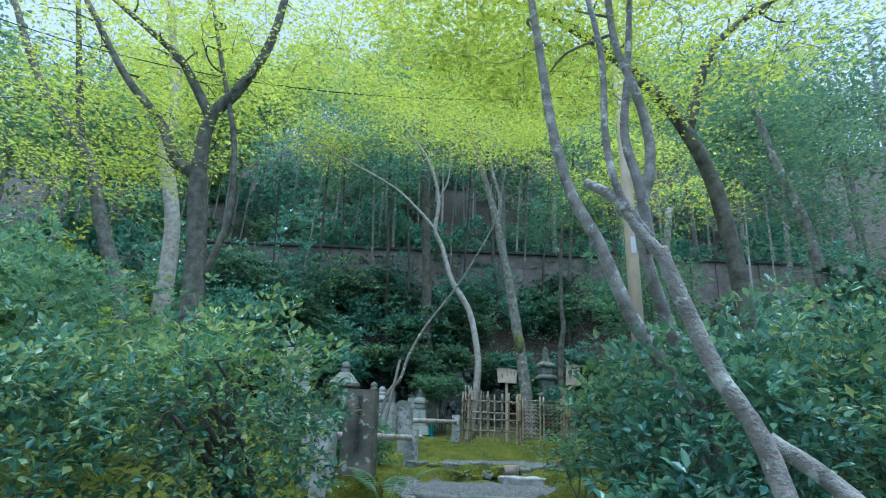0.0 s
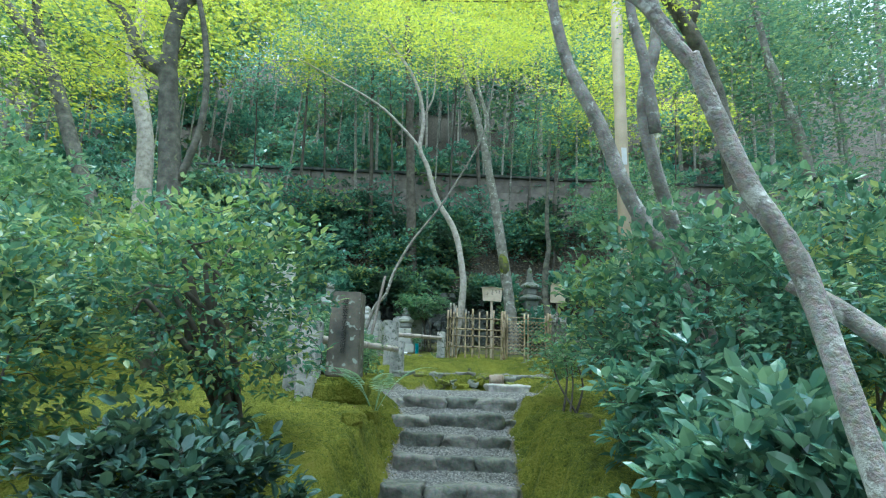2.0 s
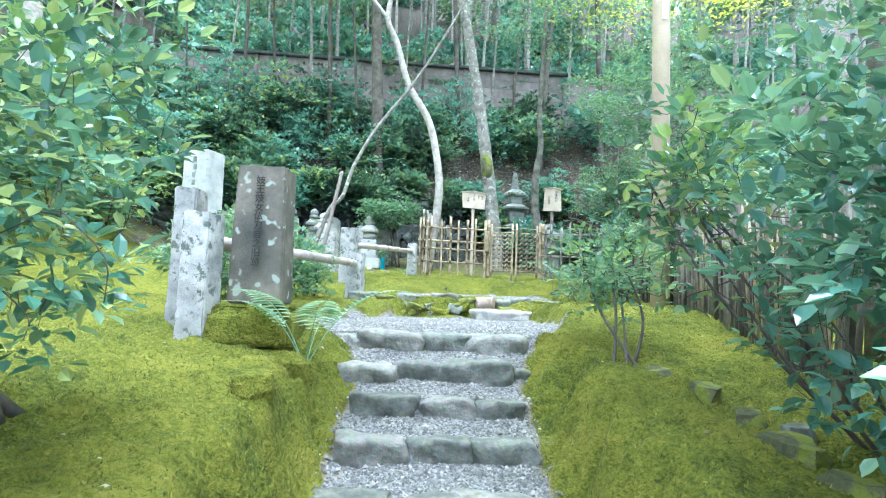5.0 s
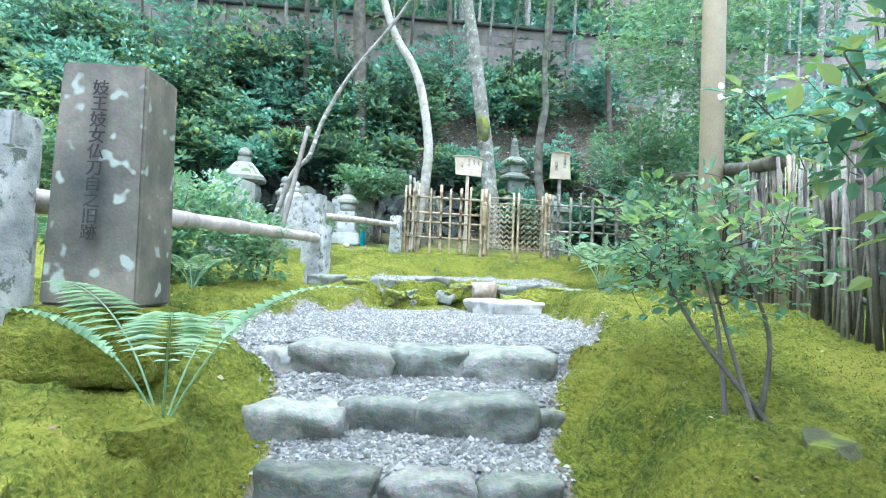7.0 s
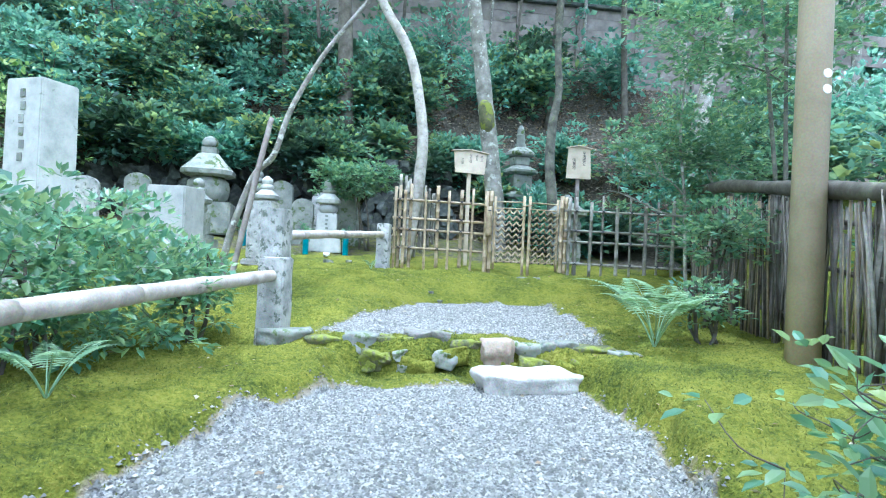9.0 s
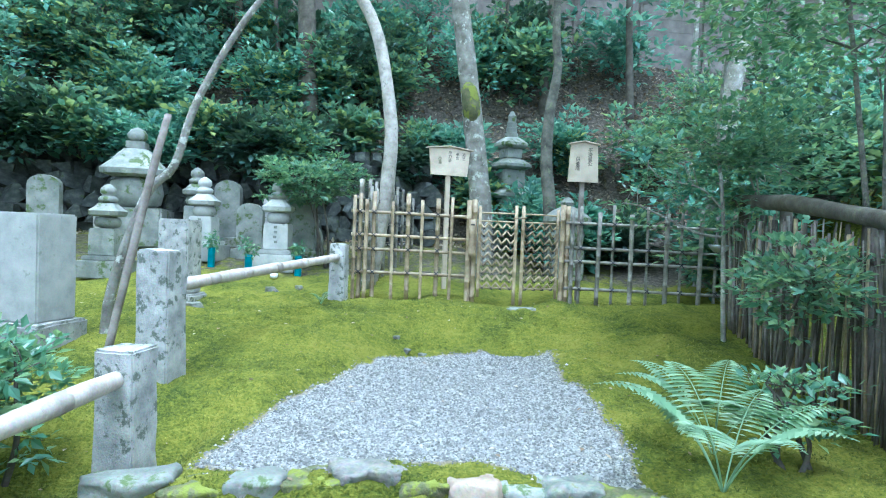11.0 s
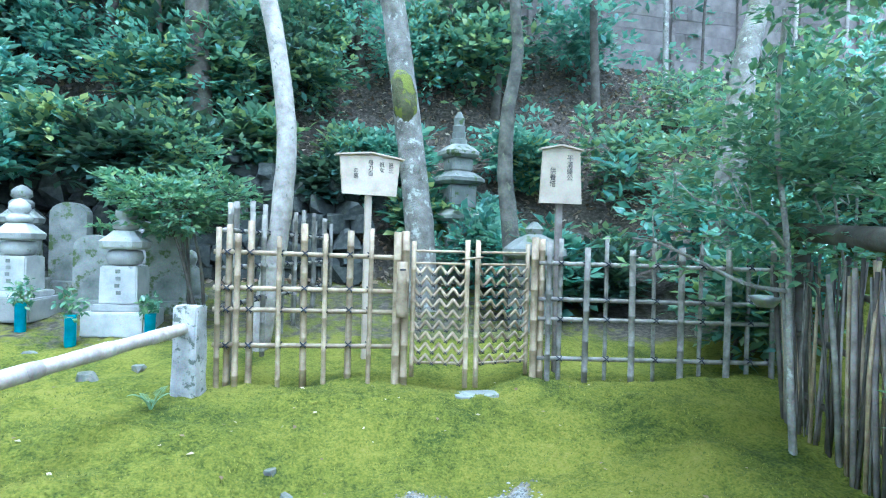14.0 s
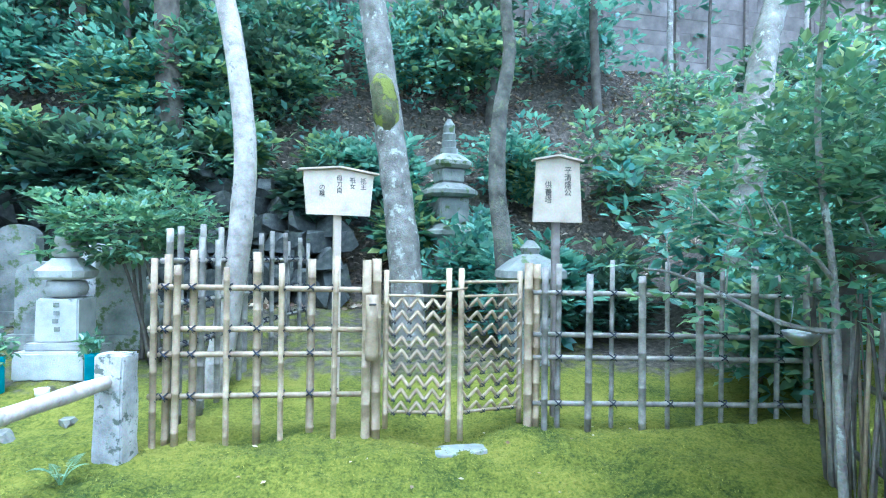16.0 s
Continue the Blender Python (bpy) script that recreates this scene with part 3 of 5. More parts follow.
STEP_STONES = (  # for each step: width, depth, how far forward, rise, stone
    ((0.42, 0.3, 0, 0.0, STEPSTONE), (0.44, 0.26, 0.02, -0.01, STEPSTONE), (0.5, 0.3, 0, 0.0, PALESTEP)),
    ((0.42, 0.24, 0, 0.01, PALESTEP), (0.44, 0.22, 0.01, 0.0, STEPSTONE), (0.42, 0.2, 0.03, -0.01, STEPSTONE)),
    ((0.48, 0.2, 0, 0.0, STEPSTONE), (0.42, 0.2, -0.01, -0.02, PALESTEP), (0.34, 0.26, 0.02, -0.03, STEPSTONE)),
    ((0.46, 0.32, -0.02, -0.02, PALESTEP), (0.36, 0.24, 0.02, 0.0, STEPSTONE), (0.56, 0.32, 0.0, 0.015, STEPSTONE), (0.2, 0.18, 0.05, -0.06, STEPSTONE)),
    ((0.2, 0.24, 0.1, -0.03, PALESTEP), (0.52, 0.42, 0.1, 0.0, PALESTEP), (0.36, 0.42, 0.1, -0.005, STEPSTONE), (0.54, 0.44, 0.1, 0.0, PALESTEP)))
for k, (yy, zz) in enumerate(zip(STEP_Y, STEP_Z)):
    lo, hi = ((-0.36, 0.94), (-0.26, 1.0), (-0.22, 1.02), (-0.36, 1.18), (-0.38, 1.24))[k]
    st = tagged(empty("stone_step", 0.4, yy, zz - 0.2), "rough grey natural stones forming a garden step", "step", "steps up the path", "structure")
    fit_ = (hi - lo) / sum(q[0] for q in STEP_STONES[k])
    x0 = lo
    for j, (w, d, fwd, rise, mat) in enumerate(STEP_STONES[k]):
        ob = part("stone", step_stone(w * fit_ * 1.1, d, 0.27, 10 * k + j), mat, st, smooth=True)
        ob.matrix_basis = pose(x0 + w * fit_ / 2 - 0.4, 0.08 + fwd, 0.218 + rise, 2 * math.sin(5 * j), 3 * math.sin(4 * j + k), 7 * math.sin(9 * j + 2 * k))
        x0 += w * fit_

slab = part("stepping_slab", step_stone(0.8, 0.4, 0.24, 77), SLABSTONE, smooth=True)
slab.matrix_basis = pose(1.5, 10.72, gz(1.5, 10.6) + 0.14, 0, 0, 6)
tagged(slab, "pale rectangular stepping stone lying on the gravel", "stone slab")

wall = tagged(empty("retaining_wall", 1.0, 11.2, 1.1), "low mossy retaining wall of rough stones", "wall", kind="structure")
for j, (x, w, dz, mat) in enumerate(((-0.32, 0.4, 0.01, OLDSTONE), (0.02, 0.34, -0.02, MOSSROCK), (0.3, 0.3, 0.0, OLDSTONE), (0.58, 0.34, -0.015, MOSSROCK), (0.86, 0.38, 0.025, PALESTEP), (1.14, 0.28, -0.02, MOSSROCK),
                                     (1.37, 0.25, 0.0, SIGNSTONE), (1.62, 0.3, -0.02, OLDSTONE), (1.87, 0.3, 0.0, STEPSTONE), (2.12, 0.32, -0.02, MOSSROCK), (2.36, 0.3, -0.04, OLDSTONE))):
    tall = 0.3 if mat is SIGNSTONE else 0.15 + 0.03 * math.sin(4 * j)
    ob = part("stone", step_stone(w * 1.05, 0.22, tall, 100 + j), mat, wall, smooth=True)
    ob.matrix_basis = pose(x - 1.0, float(lip_y(x)) - 11.2 + 0.03 * math.sin(5 * j) - (0.15 if mat is SIGNSTONE else 0.08), 0.315 + dz, 4 * math.sin(3 * j), 4 * math.sin(2 * j), -18 * float(step01(x, 1.2, 1.8)) + 8 * math.sin(7 * j))
rng = random.Random(41)
for j in range(34):
    x = rng.uniform(-0.35, 2.4)
    if abs(x - 1.37) < 0.16:
        continue
    w = rng.uniform(0.1, 0.26)
    ob = part("face_stone", step_stone(w, 0.14, w * 0.7, 160 + j), rng.choice((MOSSROCK, GROUND, GROUND, OLDSTONE)), wall, smooth=True)
    ob.matrix_basis = pose(x - 1.0, float(lip_y(x)) - 11.4 + rng.uniform(-0.02, 0.02), rng.uniform(0.08, 0.24), 0, rng.uniform(-20, 20), -18 * float(step01(x, 1.2, 1.8)) + rng.uniform(-15, 15))


# ---- garden monument, posts and rails ----
def writing(name, text, size, mat, parent, m, depth=0.003, spacing=1.0):
    cu = bpy.data.curves.new(name, "FONT")
    cu.body, cu.size, cu.extrude = "\n".join(text), size, depth
    cu.align_x, cu.align_y, cu.space_line = "CENTER", "TOP", spacing
    cu.materials.append(mat)
    ob = new(name, cu)
    ob.parent = parent
    ob.matrix_basis = m
    return ob


base = tagged(empty("monument_base", -0.95, 7.56, 0.94, -4), "low moss-grown block under the inscribed stone", "stone base")
part("block", box(0.66, 0.58, 0.33, bevel=0.05, taper=0.93, wobble=0.035, cuts=4), GROUND, base, "thick yellow-green moss over the stone", True)
part("moss_cap", box(0.5, 0.42, 0.03, 0, 0, 0.31, bevel=0.012, wobble=0.015, cuts=4), GROUND, base, "soft moss cushion", True)
mon = tagged(empty("inscribed_stone", -0.94, 7.6, 1.285, -5), "tall dark inscribed stone pillar with pale lichen patches", "monument")
part("pillar", box(0.4, 0.32, 1.02, bevel=0.012, taper=0.9, wobble=0.004, cuts=2), DARKSTONE, mon)
# Near-black letters laid on the pillar's front face.
writing("inscription", "妓王妓女仏刀自之旧跡", 0.07, DARKLETTER, mon, pose(0.0, -0.161, 0.94, 88, 0, 0), 0.002, 0.96)


def guard_post(x, y, z, w, hh, rz, label="grey granite fence post with lichen"):
    p = tagged(empty("stone_post", x, y, z - 0.06, rz), label, "post", "posts of the low rail")
    part("shaft", box(w, w, hh + 0.06, bevel=0.012, taper=0.96, wobble=0.014, cuts=5), STONE, p, smooth=False)
    return p


guard_post(-1.33, 7.42, 1.0, 0.22, 0.93, -12, "rough pale granite fence post beside the inscribed stone")
guard_post(-1.62, 8.0, 1.05, 0.2, 1.14, -12, "tall square granite post behind the inscribed stone")
guard_post(-0.46, 11.6, 1.16, 0.23, 0.82, -12)
guard_post(-0.64, 12.68, 1.4, 0.25, 1.06, -14)
guard_post(0.5, 15.2, 1.72, 0.19, 0.76, -14)


def log_rail(a, b, r):
    a, b = Vector(a), Vector(b)
    pts = []
    for k in range(15):
        t = k / 14
        p = a.lerp(b, t)
        pts.append((p.x + 0.008 * math.sin(5 * t), p.y, p.z + 0.012 * math.sin(3 * t + 1), r * (1 + 0.07 * math.sin(k * 2.1)) * (1 - 0.12 * t)))
    rail = tagged(empty("wooden_rail", *a), "pale peeled log rail held in stone posts", "rail", "rails of the low fence")
    rows = smooth_path(pts, 3)
    rows[:, :3] -= np.array(a)
    tubes("log", [rows], RAILWOOD, rail, 12, 0.02)
    for k in (6, 13, 21, 29, 36):
        tubes("node_ring", [[(*rows[q, :3], rows[q, 3] * f) for q, f in ((k, 1.0), (k + 1, 1.05), (k + 2, 1.0))]], RAILWOOD, rail, 12)
    return rail


log_rail((-1.36, 7.6, 1.72), (-0.46, 11.52, 1.84), 0.055)
log_rail((-0.6, 12.75, 2.18), (0.48, 15.1, 2.33), 0.05)


# ---- bamboo fence and gate ----
def bamboo_arrays(a, b, r, node=0.24, start=0.0):
    a, b = np.array(a, float), np.array(b, float)
    ln = np.linalg.norm(b - a)
    ts = [0.0]
    s = node * (0.3 + start % 0.6)
    while s < ln - 0.03:
        ts += [s - 0.006, s, s + 0.006]
        s += node
    ts.append(ln)
    rows = [(*(a + (b - a) * t / ln), r * (1.13 if k % 3 == 2 and 0 < k < len(ts) - 1 else 1.0)) for k, t in enumerate(ts)]
    return rows


def bamboo(name, a, b, r, mat, parent, start=0.0):
    return tubes(name, [bamboo_arrays(a, b, r, 0.26, start)], mat, parent, 9, 0.01)


KNOT = None


def knot(x, y, z, parent):
    global KNOT
    if KNOT is None:
        a = np.linspace(0, 2 * np.pi, 13)
        ring1 = np.stack([0.024 * np.cos(a), 0.03 * np.sin(a), 0.02 * np.cos(a), np.full(13, 0.0055)], -1)
        ring2 = np.stack([0.024 * np.cos(a), 0.03 * np.sin(a), -0.02 * np.cos(a), np.full(13, 0.0055)], -1)
        tail = np.array([(0, -0.03, 0, 0.006), (0.012, -0.04, -0.012, 0.004), (0.02, -0.04, -0.03, 0.003)])
        ob = tubes("cord_knot", [ring1, ring2, tail], CORD, parent, 5)
        KNOT = ob.data
    else:
        ob = new("cord_knot", KNOT)
        ob.parent = parent
    ob.location = (x, y, z)
    return ob


def lattice(name, a, b, uprights, rails, tops, bottom, mat, label, rz_group="bamboo lattice panels"):
    """Bamboo lattice between two ends: upright canes on both faces of the cross canes, tied at the crossings."""
    a, b = Vector(a), Vector(b)
    d = b - a
    p = tagged(empty(name, a.x, a.y, 0, math.degrees(math.atan2(d.y, d.x))), label, "fence", rz_group)
    ln = d.length
    for k, z in enumerate(rails):
        bamboo("rail", (-0.04, 0, z), (ln + 0.02, 0, z - 0.02), 0.02, mat, p, k * 0.17)
    for k, (u, r) in enumerate(uprights):
        side = -0.03 if k % 2 == 0 else 0.03
        top = tops + 0.06 * math.sin(k * 2.7) - 0.03
        bamboo("upright", (u * ln, side, bottom), (u * ln + 0.01 * math.sin(k), side, top), r, mat, p, k * 0.23)
        for z in rails:
            knot(u * ln, 0, z, p)
    return p


fence_l = lattice("bamboo_fence", (0.66, 15.42, 0), (2.02, 15.36, 0),
        [(0.0, 0.022), (0.045, 0.024), (0.1, 0.024), (0.17, 0.026), (0.34, 0.02), (0.48, 0.028), (0.6, 0.02), (0.74, 0.028), (0.86, 0.02)],
        (2.88, 2.6, 2.43, 2.15), 3.1, 1.72, BAMBOO, "weathered bamboo lattice fence tied with black cord")
# Panel stands in shade, which is put into its greyer cane colour.
fence_r = lattice("bamboo_fence", (3.32, 15.32, 0), (5.45, 14.95, 0),
        [(0.02, 0.024), (0.07, 0.022), (0.17, 0.026), (0.26, 0.018), (0.36, 0.028), (0.46, 0.018), (0.56, 0.028), (0.65, 0.018), (0.75, 0.028), (0.85, 0.02), (0.94, 0.024), (1.0, 0.028)],
        (2.84, 2.53, 2.36, 2.02), 3.06, 1.72, GREYBAMBOO, "bamboo lattice fence tied with black cord, beside the gate, greyed by painted-in shade")
fence_s = lattice("bamboo_fence", (0.7, 15.5, 0), (1.58, 18.4, 0), [(k / 16 + 0.02 * math.sin(k), 0.024) for k in range(17)],
        (3.05, 2.75, 2.45), 3.3, 1.8, GREYBAMBOO, "bamboo lattice fence running back between the graves")

gate_post_l = tagged(empty("gate_post", 2.09, 15.34, 1.7), "thick double bamboo gate post with a hung bamboo tube", "gate post", "gate posts")
bamboo("cane", (-0.04, 0, 0), (-0.04, 0, 1.37), 0.032, BAMBOO, gate_post_l, 0.1)
bamboo("cane", (0.03, 0.02, 0), (0.03, 0.02, 1.38), 0.034, BAMBOO, gate_post_l, 0.4)
tube_ = tubes("hung_tube", [[(-0.01, -0.07, 0.68, 0.042), (-0.01, -0.07, 0.72, 0.045), (-0.01, -0.07, 0.95, 0.043), (-0.01, -0.07, 1.13, 0.044)]], BAMBOO, gate_post_l, 12)
# Flat ink-black strip on the tube paints the shade inside the slot.
part("slot", box(0.05, 0.006, 0.014, -0.01, -0.114, 1.06, 0.002), INK, tube_, "slot drawn as a near-black strip")
gate_post_r = tagged(empty("gate_post", 3.27, 15.32, 1.7), "double bamboo gate post", "gate post", "gate posts")
bamboo("cane", (-0.03, 0, 0), (-0.03, 0, 1.36), 0.032, BAMBOO, gate_post_r, 0.2)
bamboo("cane", (0.04, 0.02, 0), (0.04, 0.02, 1.35), 0.03, BAMBOO, gate_post_r, 0.5)


def gate_leaf(x0, x1, y0, y1, label):
    """Leaf of the gate: two stiles, a top bar and zigzag split-bamboo rows tied with cord."""
    d = Vector((x1 - x0, y1 - y0, 0))
    g = tagged(empty("gate_leaf", x0, y0, 1.8, math.degrees(math.atan2(d.y, d.x))), label, "gate", "leaves of the gate")
    w = d.length
    bamboo("stile", (0, 0, 0.08), (0, 0, 1.2), 0.02, BAMBOO, g, 0.1)
    bamboo("stile", (w, 0, 0.0), (w, 0, 1.22), 0.022, BAMBOO, g, 0.3)
    bamboo("top_bar", (-0.01, 0, 1.12), (w, 0, 1.12), 0.011, BAMBOO, g)
    bamboo("bar", (-0.01, 0, 1.02), (w, 0, 1.02), 0.01, BAMBOO, g)
    bamboo("bar", (-0.01, 0, 0.2), (w, 0, 0.2), 0.012, BAMBOO, g)
    rows, per = 9, 9
    for k in range(rows):
        zt = 1.0 - k * 0.092
        pts = []
        for j in range(per):
            x = w * j / (per - 1)
            pts.append((x, -0.014 if j % 2 else 0.012, zt - (0.07 if j % 2 else 0.0), 0.0135))
        fine = [pts[0]]
        for a_, b_ in zip(pts, pts[1:]):
            for s in (0.12, 0.5, 0.88, 1.0):
                fine.append(tuple(a_[c] + (b_[c] - a_[c]) * s for c in range(4)))
        tubes("zigzag_strip", [fine], BAMBOO, g, 6)
        for j in range(per):
            if j % 2:
                o = knot(w * j / (per - 1), -0.005, zt - 0.07, g)
                o.scale = (0.62, 0.7, 0.7)
    return g


gate_leaf(2.19, 2.62, 15.36, 15.25, "closed gate leaf of zigzag split bamboo")
gate_leaf(3.18, 2.71, 15.34, 15.25, "closed gate leaf of zigzag split bamboo")
loop = tubes("gate_tie", [[(2.665 + 0.085 * math.cos(a), 15.24 + 0.04 * math.sin(a), 2.87 + 0.01 * math.cos(a), 0.008) for a in np.linspace(0, 6.283, 17)]], BAMBOO, None, 6)
tagged(loop, "bent bamboo ring holding the gate leaves shut", "gate tie")
sill = part("stepping_stone", rock(0.36, 0.22, 0.12, 55, 0.012, 0.4), OLDSTONE)
sill.location = (2.68, 15.1, gz(2.68, 15.1) + 0.005)
tagged(sill, "flat dark blue-grey stone before the gate", "stone")


# ---- name boards ----
def signboard(x, y, rz, w_top, w_bot, hh, z0, z1, ground_z, label, columns, roof_over, size):
    s = tagged(empty("signboard", x, y, ground_z, rz), label, "sign", "wooden grave signs")
    part("post", box(0.06, 0.045, z0 - ground_z + 0.2, 0, 0.035, 0, 0.004), OLDWOOD if size > 0.06 else SIGNWOOD, s, "grey wooden post")
    bm = bmesh.new()
    zc, za = z0 - ground_z, z1 - ground_z
    top, dep = 0.035, 0.03
    v = [bm.verts.new(p) for p in ((-w_bot / 2, -dep / 2, zc), (w_bot / 2, -dep / 2, zc), (w_top / 2, -dep / 2, za), (0, -dep / 2, za + top), (-w_top / 2, -dep / 2, za),
                                   (-w_bot / 2, dep / 2, zc), (w_bot / 2, dep / 2, zc), (w_top / 2, dep / 2, za), (0, dep / 2, za + top), (-w_top / 2, dep / 2, za))]
    bm.faces.new(v[:5])
    bm.faces.new(v[5:][::-1])
    for k in range(5):
        bm.faces.new((v[k], v[k + 5], v[(k + 1) % 5 + 5], v[(k + 1) % 5]))
    part("board", bm, SIGNWOOD, s)
    for sg in (-1, 1):
        ln = math.hypot(w_top / 2 + roof_over, top)
        tilt = math.degrees(math.atan2(top, w_top / 2))
        part("roof_strip", box(ln, 0.085, 0.016, sg * ln / 2 * math.cos(radians(tilt)), 0, za + top - ln / 2 * math.sin(radians(tilt)) + 0.004, 0.003, m=pose(0, 0, 0, 0, sg * tilt, 0)), SIGNWOOD, s, "thin wooden roof strip")
    for text, cx, cz in columns:
        writing("lettering", text, size, INK, s, pose(cx, -dep / 2 - 0.001, cz - ground_z, 90, 0, 0), 0.0008, 0.95)
    return s


signboard(1.87, 16.0, 14, 0.58, 0.52, 0.36, 3.42, 3.76, gz(1.87, 16), "wide pale wooden signboard with brushed ink lettering and gabled top",
          [("祇王", 0.2, 3.73), ("祇女", 0.11, 3.73), ("母刀自", 0.0, 3.74), ("の墓", -0.14, 3.66)], 0.04, 0.052)
signboard(3.56, 15.55, -4, 0.35, 0.4, 0.5, 3.38, 3.86, gz(3.56, 15.55), "tall pale wooden signboard with brushed ink lettering",
          [("平清盛公", 0.08, 3.82), ("供養塔", -0.08, 3.7)], 0.03, 0.062)


# ---- graves ----
def gorinto(x, y, z, s, mat, rz=0, label="small five-tiered grave pagoda of pale granite", base_w=0.62):
    g = tagged(empty("grave_pagoda", x, y, z - 0.04, rz), label, "gravestone", "graves")
    part("plinth", box(base_w * s, base_w * s, 0.26 * s, bevel=0.015, wobble=0.008, cuts=2), mat, g)
    part("plinth_step", box(base_w * 0.8 * s, base_w * 0.8 * s, 0.07 * s, 0, 0, 0.262 * s, 0.012), mat, g)
    part("shaft", box(0.38 * s, 0.38 * s, 0.4 * s, 0, 0, 0.334 * s, 0.012, 0.97, 0.004, 2), mat, g)
    part("bowl", lathe([(0.09 * s, 0.735 * s), (0.16 * s, 0.76 * s), (0.185 * s, 0.82 * s), (0.165 * s, 0.89 * s), (0.11 * s, 0.91 * s)], 18), mat, g, smooth=True)
    part("roof", lathe([(0.18 * s, 0.912 * s), (0.215 * s, 0.935 * s), (0.225 * s, 0.995 * s), (0.17 * s, 1.04 * s), (0.125 * s, 1.09 * s), (0.11 * s, 1.11 * s)], 16, square=0.9), mat, g)
    part("finial", lathe([(0.09 * s, 1.112 * s), (0.13 * s, 1.135 * s), (0.135 * s, 1.18 * s), (0.1 * s, 1.215 * s), (0.08 * s, 1.225 * s), (0.115 * s, 1.26 * s), (0.105 * s, 1.33 * s), (0.05 * s, 1.38 * s), (0.005, 1.4 * s)], 14), mat, g, smooth=True)
    for k in range(4):
        part("carved_mark", box(0.05 * s, 0.004, 0.04 * s, 0.02 * math.sin(3 * k), -0.192 * s, (0.66 - 0.075 * k) * s, 0.001), OLDSTONE, g)
    return g


def slab_stone(x, y, z, w, hh, d, mat, label, rz=0):
    """Upright slab with a rounded head, a sunk panel, on a plinth."""
    g = tagged(empty("gravestone", x, y, z - 0.05, rz), label, "gravestone", "graves")
    part("plinth", box(w * 1.35, d * 2.0, 0.16, bevel=0.015, wobble=0.01, cuts=2), mat, g)
    bm = bmesh.new()
    prof = [(-w / 2, 0.162), (w / 2, 0.162)] + [(w / 2 * math.cos(a), 0.162 + hh - w * 0.36 + w * 0.36 * math.sin(a)) for a in np.linspace(0, math.pi, 11)]
    f = bm.faces.new([bm.verts.new((px, -d / 2, pz)) for px, pz in prof])
    inner = bmesh.ops.inset_region(bm, faces=[f], thickness=w * 0.1, depth=-0.015)
    bnd = [e for e in bm.edges if e.is_boundary]
    r = bmesh.ops.extrude_edge_only(bm, edges=bnd)
    vs = [v for v in r["geom"] if isinstance(v, bmesh.types.BMVert)]
    bmesh.ops.translate(bm, vec=(0, d, 0), verts=vs)
    bmesh.ops.contextual_create(bm, geom=[e for e in bm.edges if e.is_boundary])
    part("slab", bm, mat, g)
    return g


def block_stone(name, x, y, z, w, d, hh, mat, label, rz=0, ped=0.2, top=1.0):
    g = tagged(empty(name, x, y, z - 0.05, rz), label, "gravestone", "graves")
    part("plinth", box(w * 1.3, d * 1.3, ped, bevel=0.02, wobble=0.01, cuts=2), STONE, g)
    part("block", box(w, d, hh, 0, 0, ped + 0.002, 0.015, top, 0.003, 2), mat, g)
    if hh > 1:
        for k in range(6):
            part("carved_mark", box(0.07, 0.006, 0.085, 0.012 * math.sin(k * 2), -d / 2 - 0.001, ped + hh - 0.2 - 0.13 * k, 0.002), OLDSTONE, g)
    return g


gorinto(-0.46, 17.0, gz(-0.46, 17), 0.93, PALESTONE, -5)
gorinto(-1.62, 17.5, gz(-1.62, 17.5), 0.9, PALESTONE, -8, "narrow five-tiered grave pagoda of pale granite with flowers", 0.66)
gorinto(-2.45, 16.2, gz(-2.45, 16.2), 0.85, OLDSTONE, -6, "worn grey five-tiered grave pagoda")
gorinto(-1.95, 18.3, gz(-1.95, 18.3), 0.95, OLDSTONE, 8, "old mossy five-tiered grave pagoda")
slab_stone(-1.0, 17.8, gz(-1, 17.8), 0.4, 0.72, 0.14, OLDSTONE, "grey round-headed gravestone slab with sunk panel", -5)
slab_stone(-1.5, 18.5, gz(-1.5, 18.5), 0.42, 0.95, 0.16, OLDSTONE, "weathered tall gravestone slab with carved relief", -5)
slab_stone(-0.2, 17.6, gz(-0.2, 17.6), 0.42, 0.85, 0.14, OLDSTONE, "grey round-headed gravestone slab", -4)
slab_stone(-0.7, 18.4, gz(-0.7, 18.4), 0.4, 0.8, 0.14, STONE, "pale round-headed gravestone slab", -4)
slab_stone(-3.9, 17.6, gz(-3.9, 17.6), 0.42, 1.0, 0.16, OLDSTONE, "tall grey round-headed gravestone", 6)
slab_stone(-4.6, 17.2, gz(-4.6, 17.2), 0.42, 0.95, 0.16, STONE, "tall pale round-headed gravestone", 8)
block_stone("gravestone", -1.87, 13.4, gz(-1.87, 13.4), 0.46, 0.4, 0.86, PALESTONE, "smooth pale granite block gravestone", -16, 0.22)
block_stone("gravestone", -3.15, 13.1, gz(-3.15, 13.1), 0.5, 0.44, 1.16, PALESTONE, "tall pale granite gravestone with dark inscription", -24, 1.0, 0.97)
block_stone("gravestone", -1.2, 14.95, gz(-1.2, 14.95), 0.34, 0.3, 0.8, STONE, "rough granite stub gravestone", -14, 0.1)
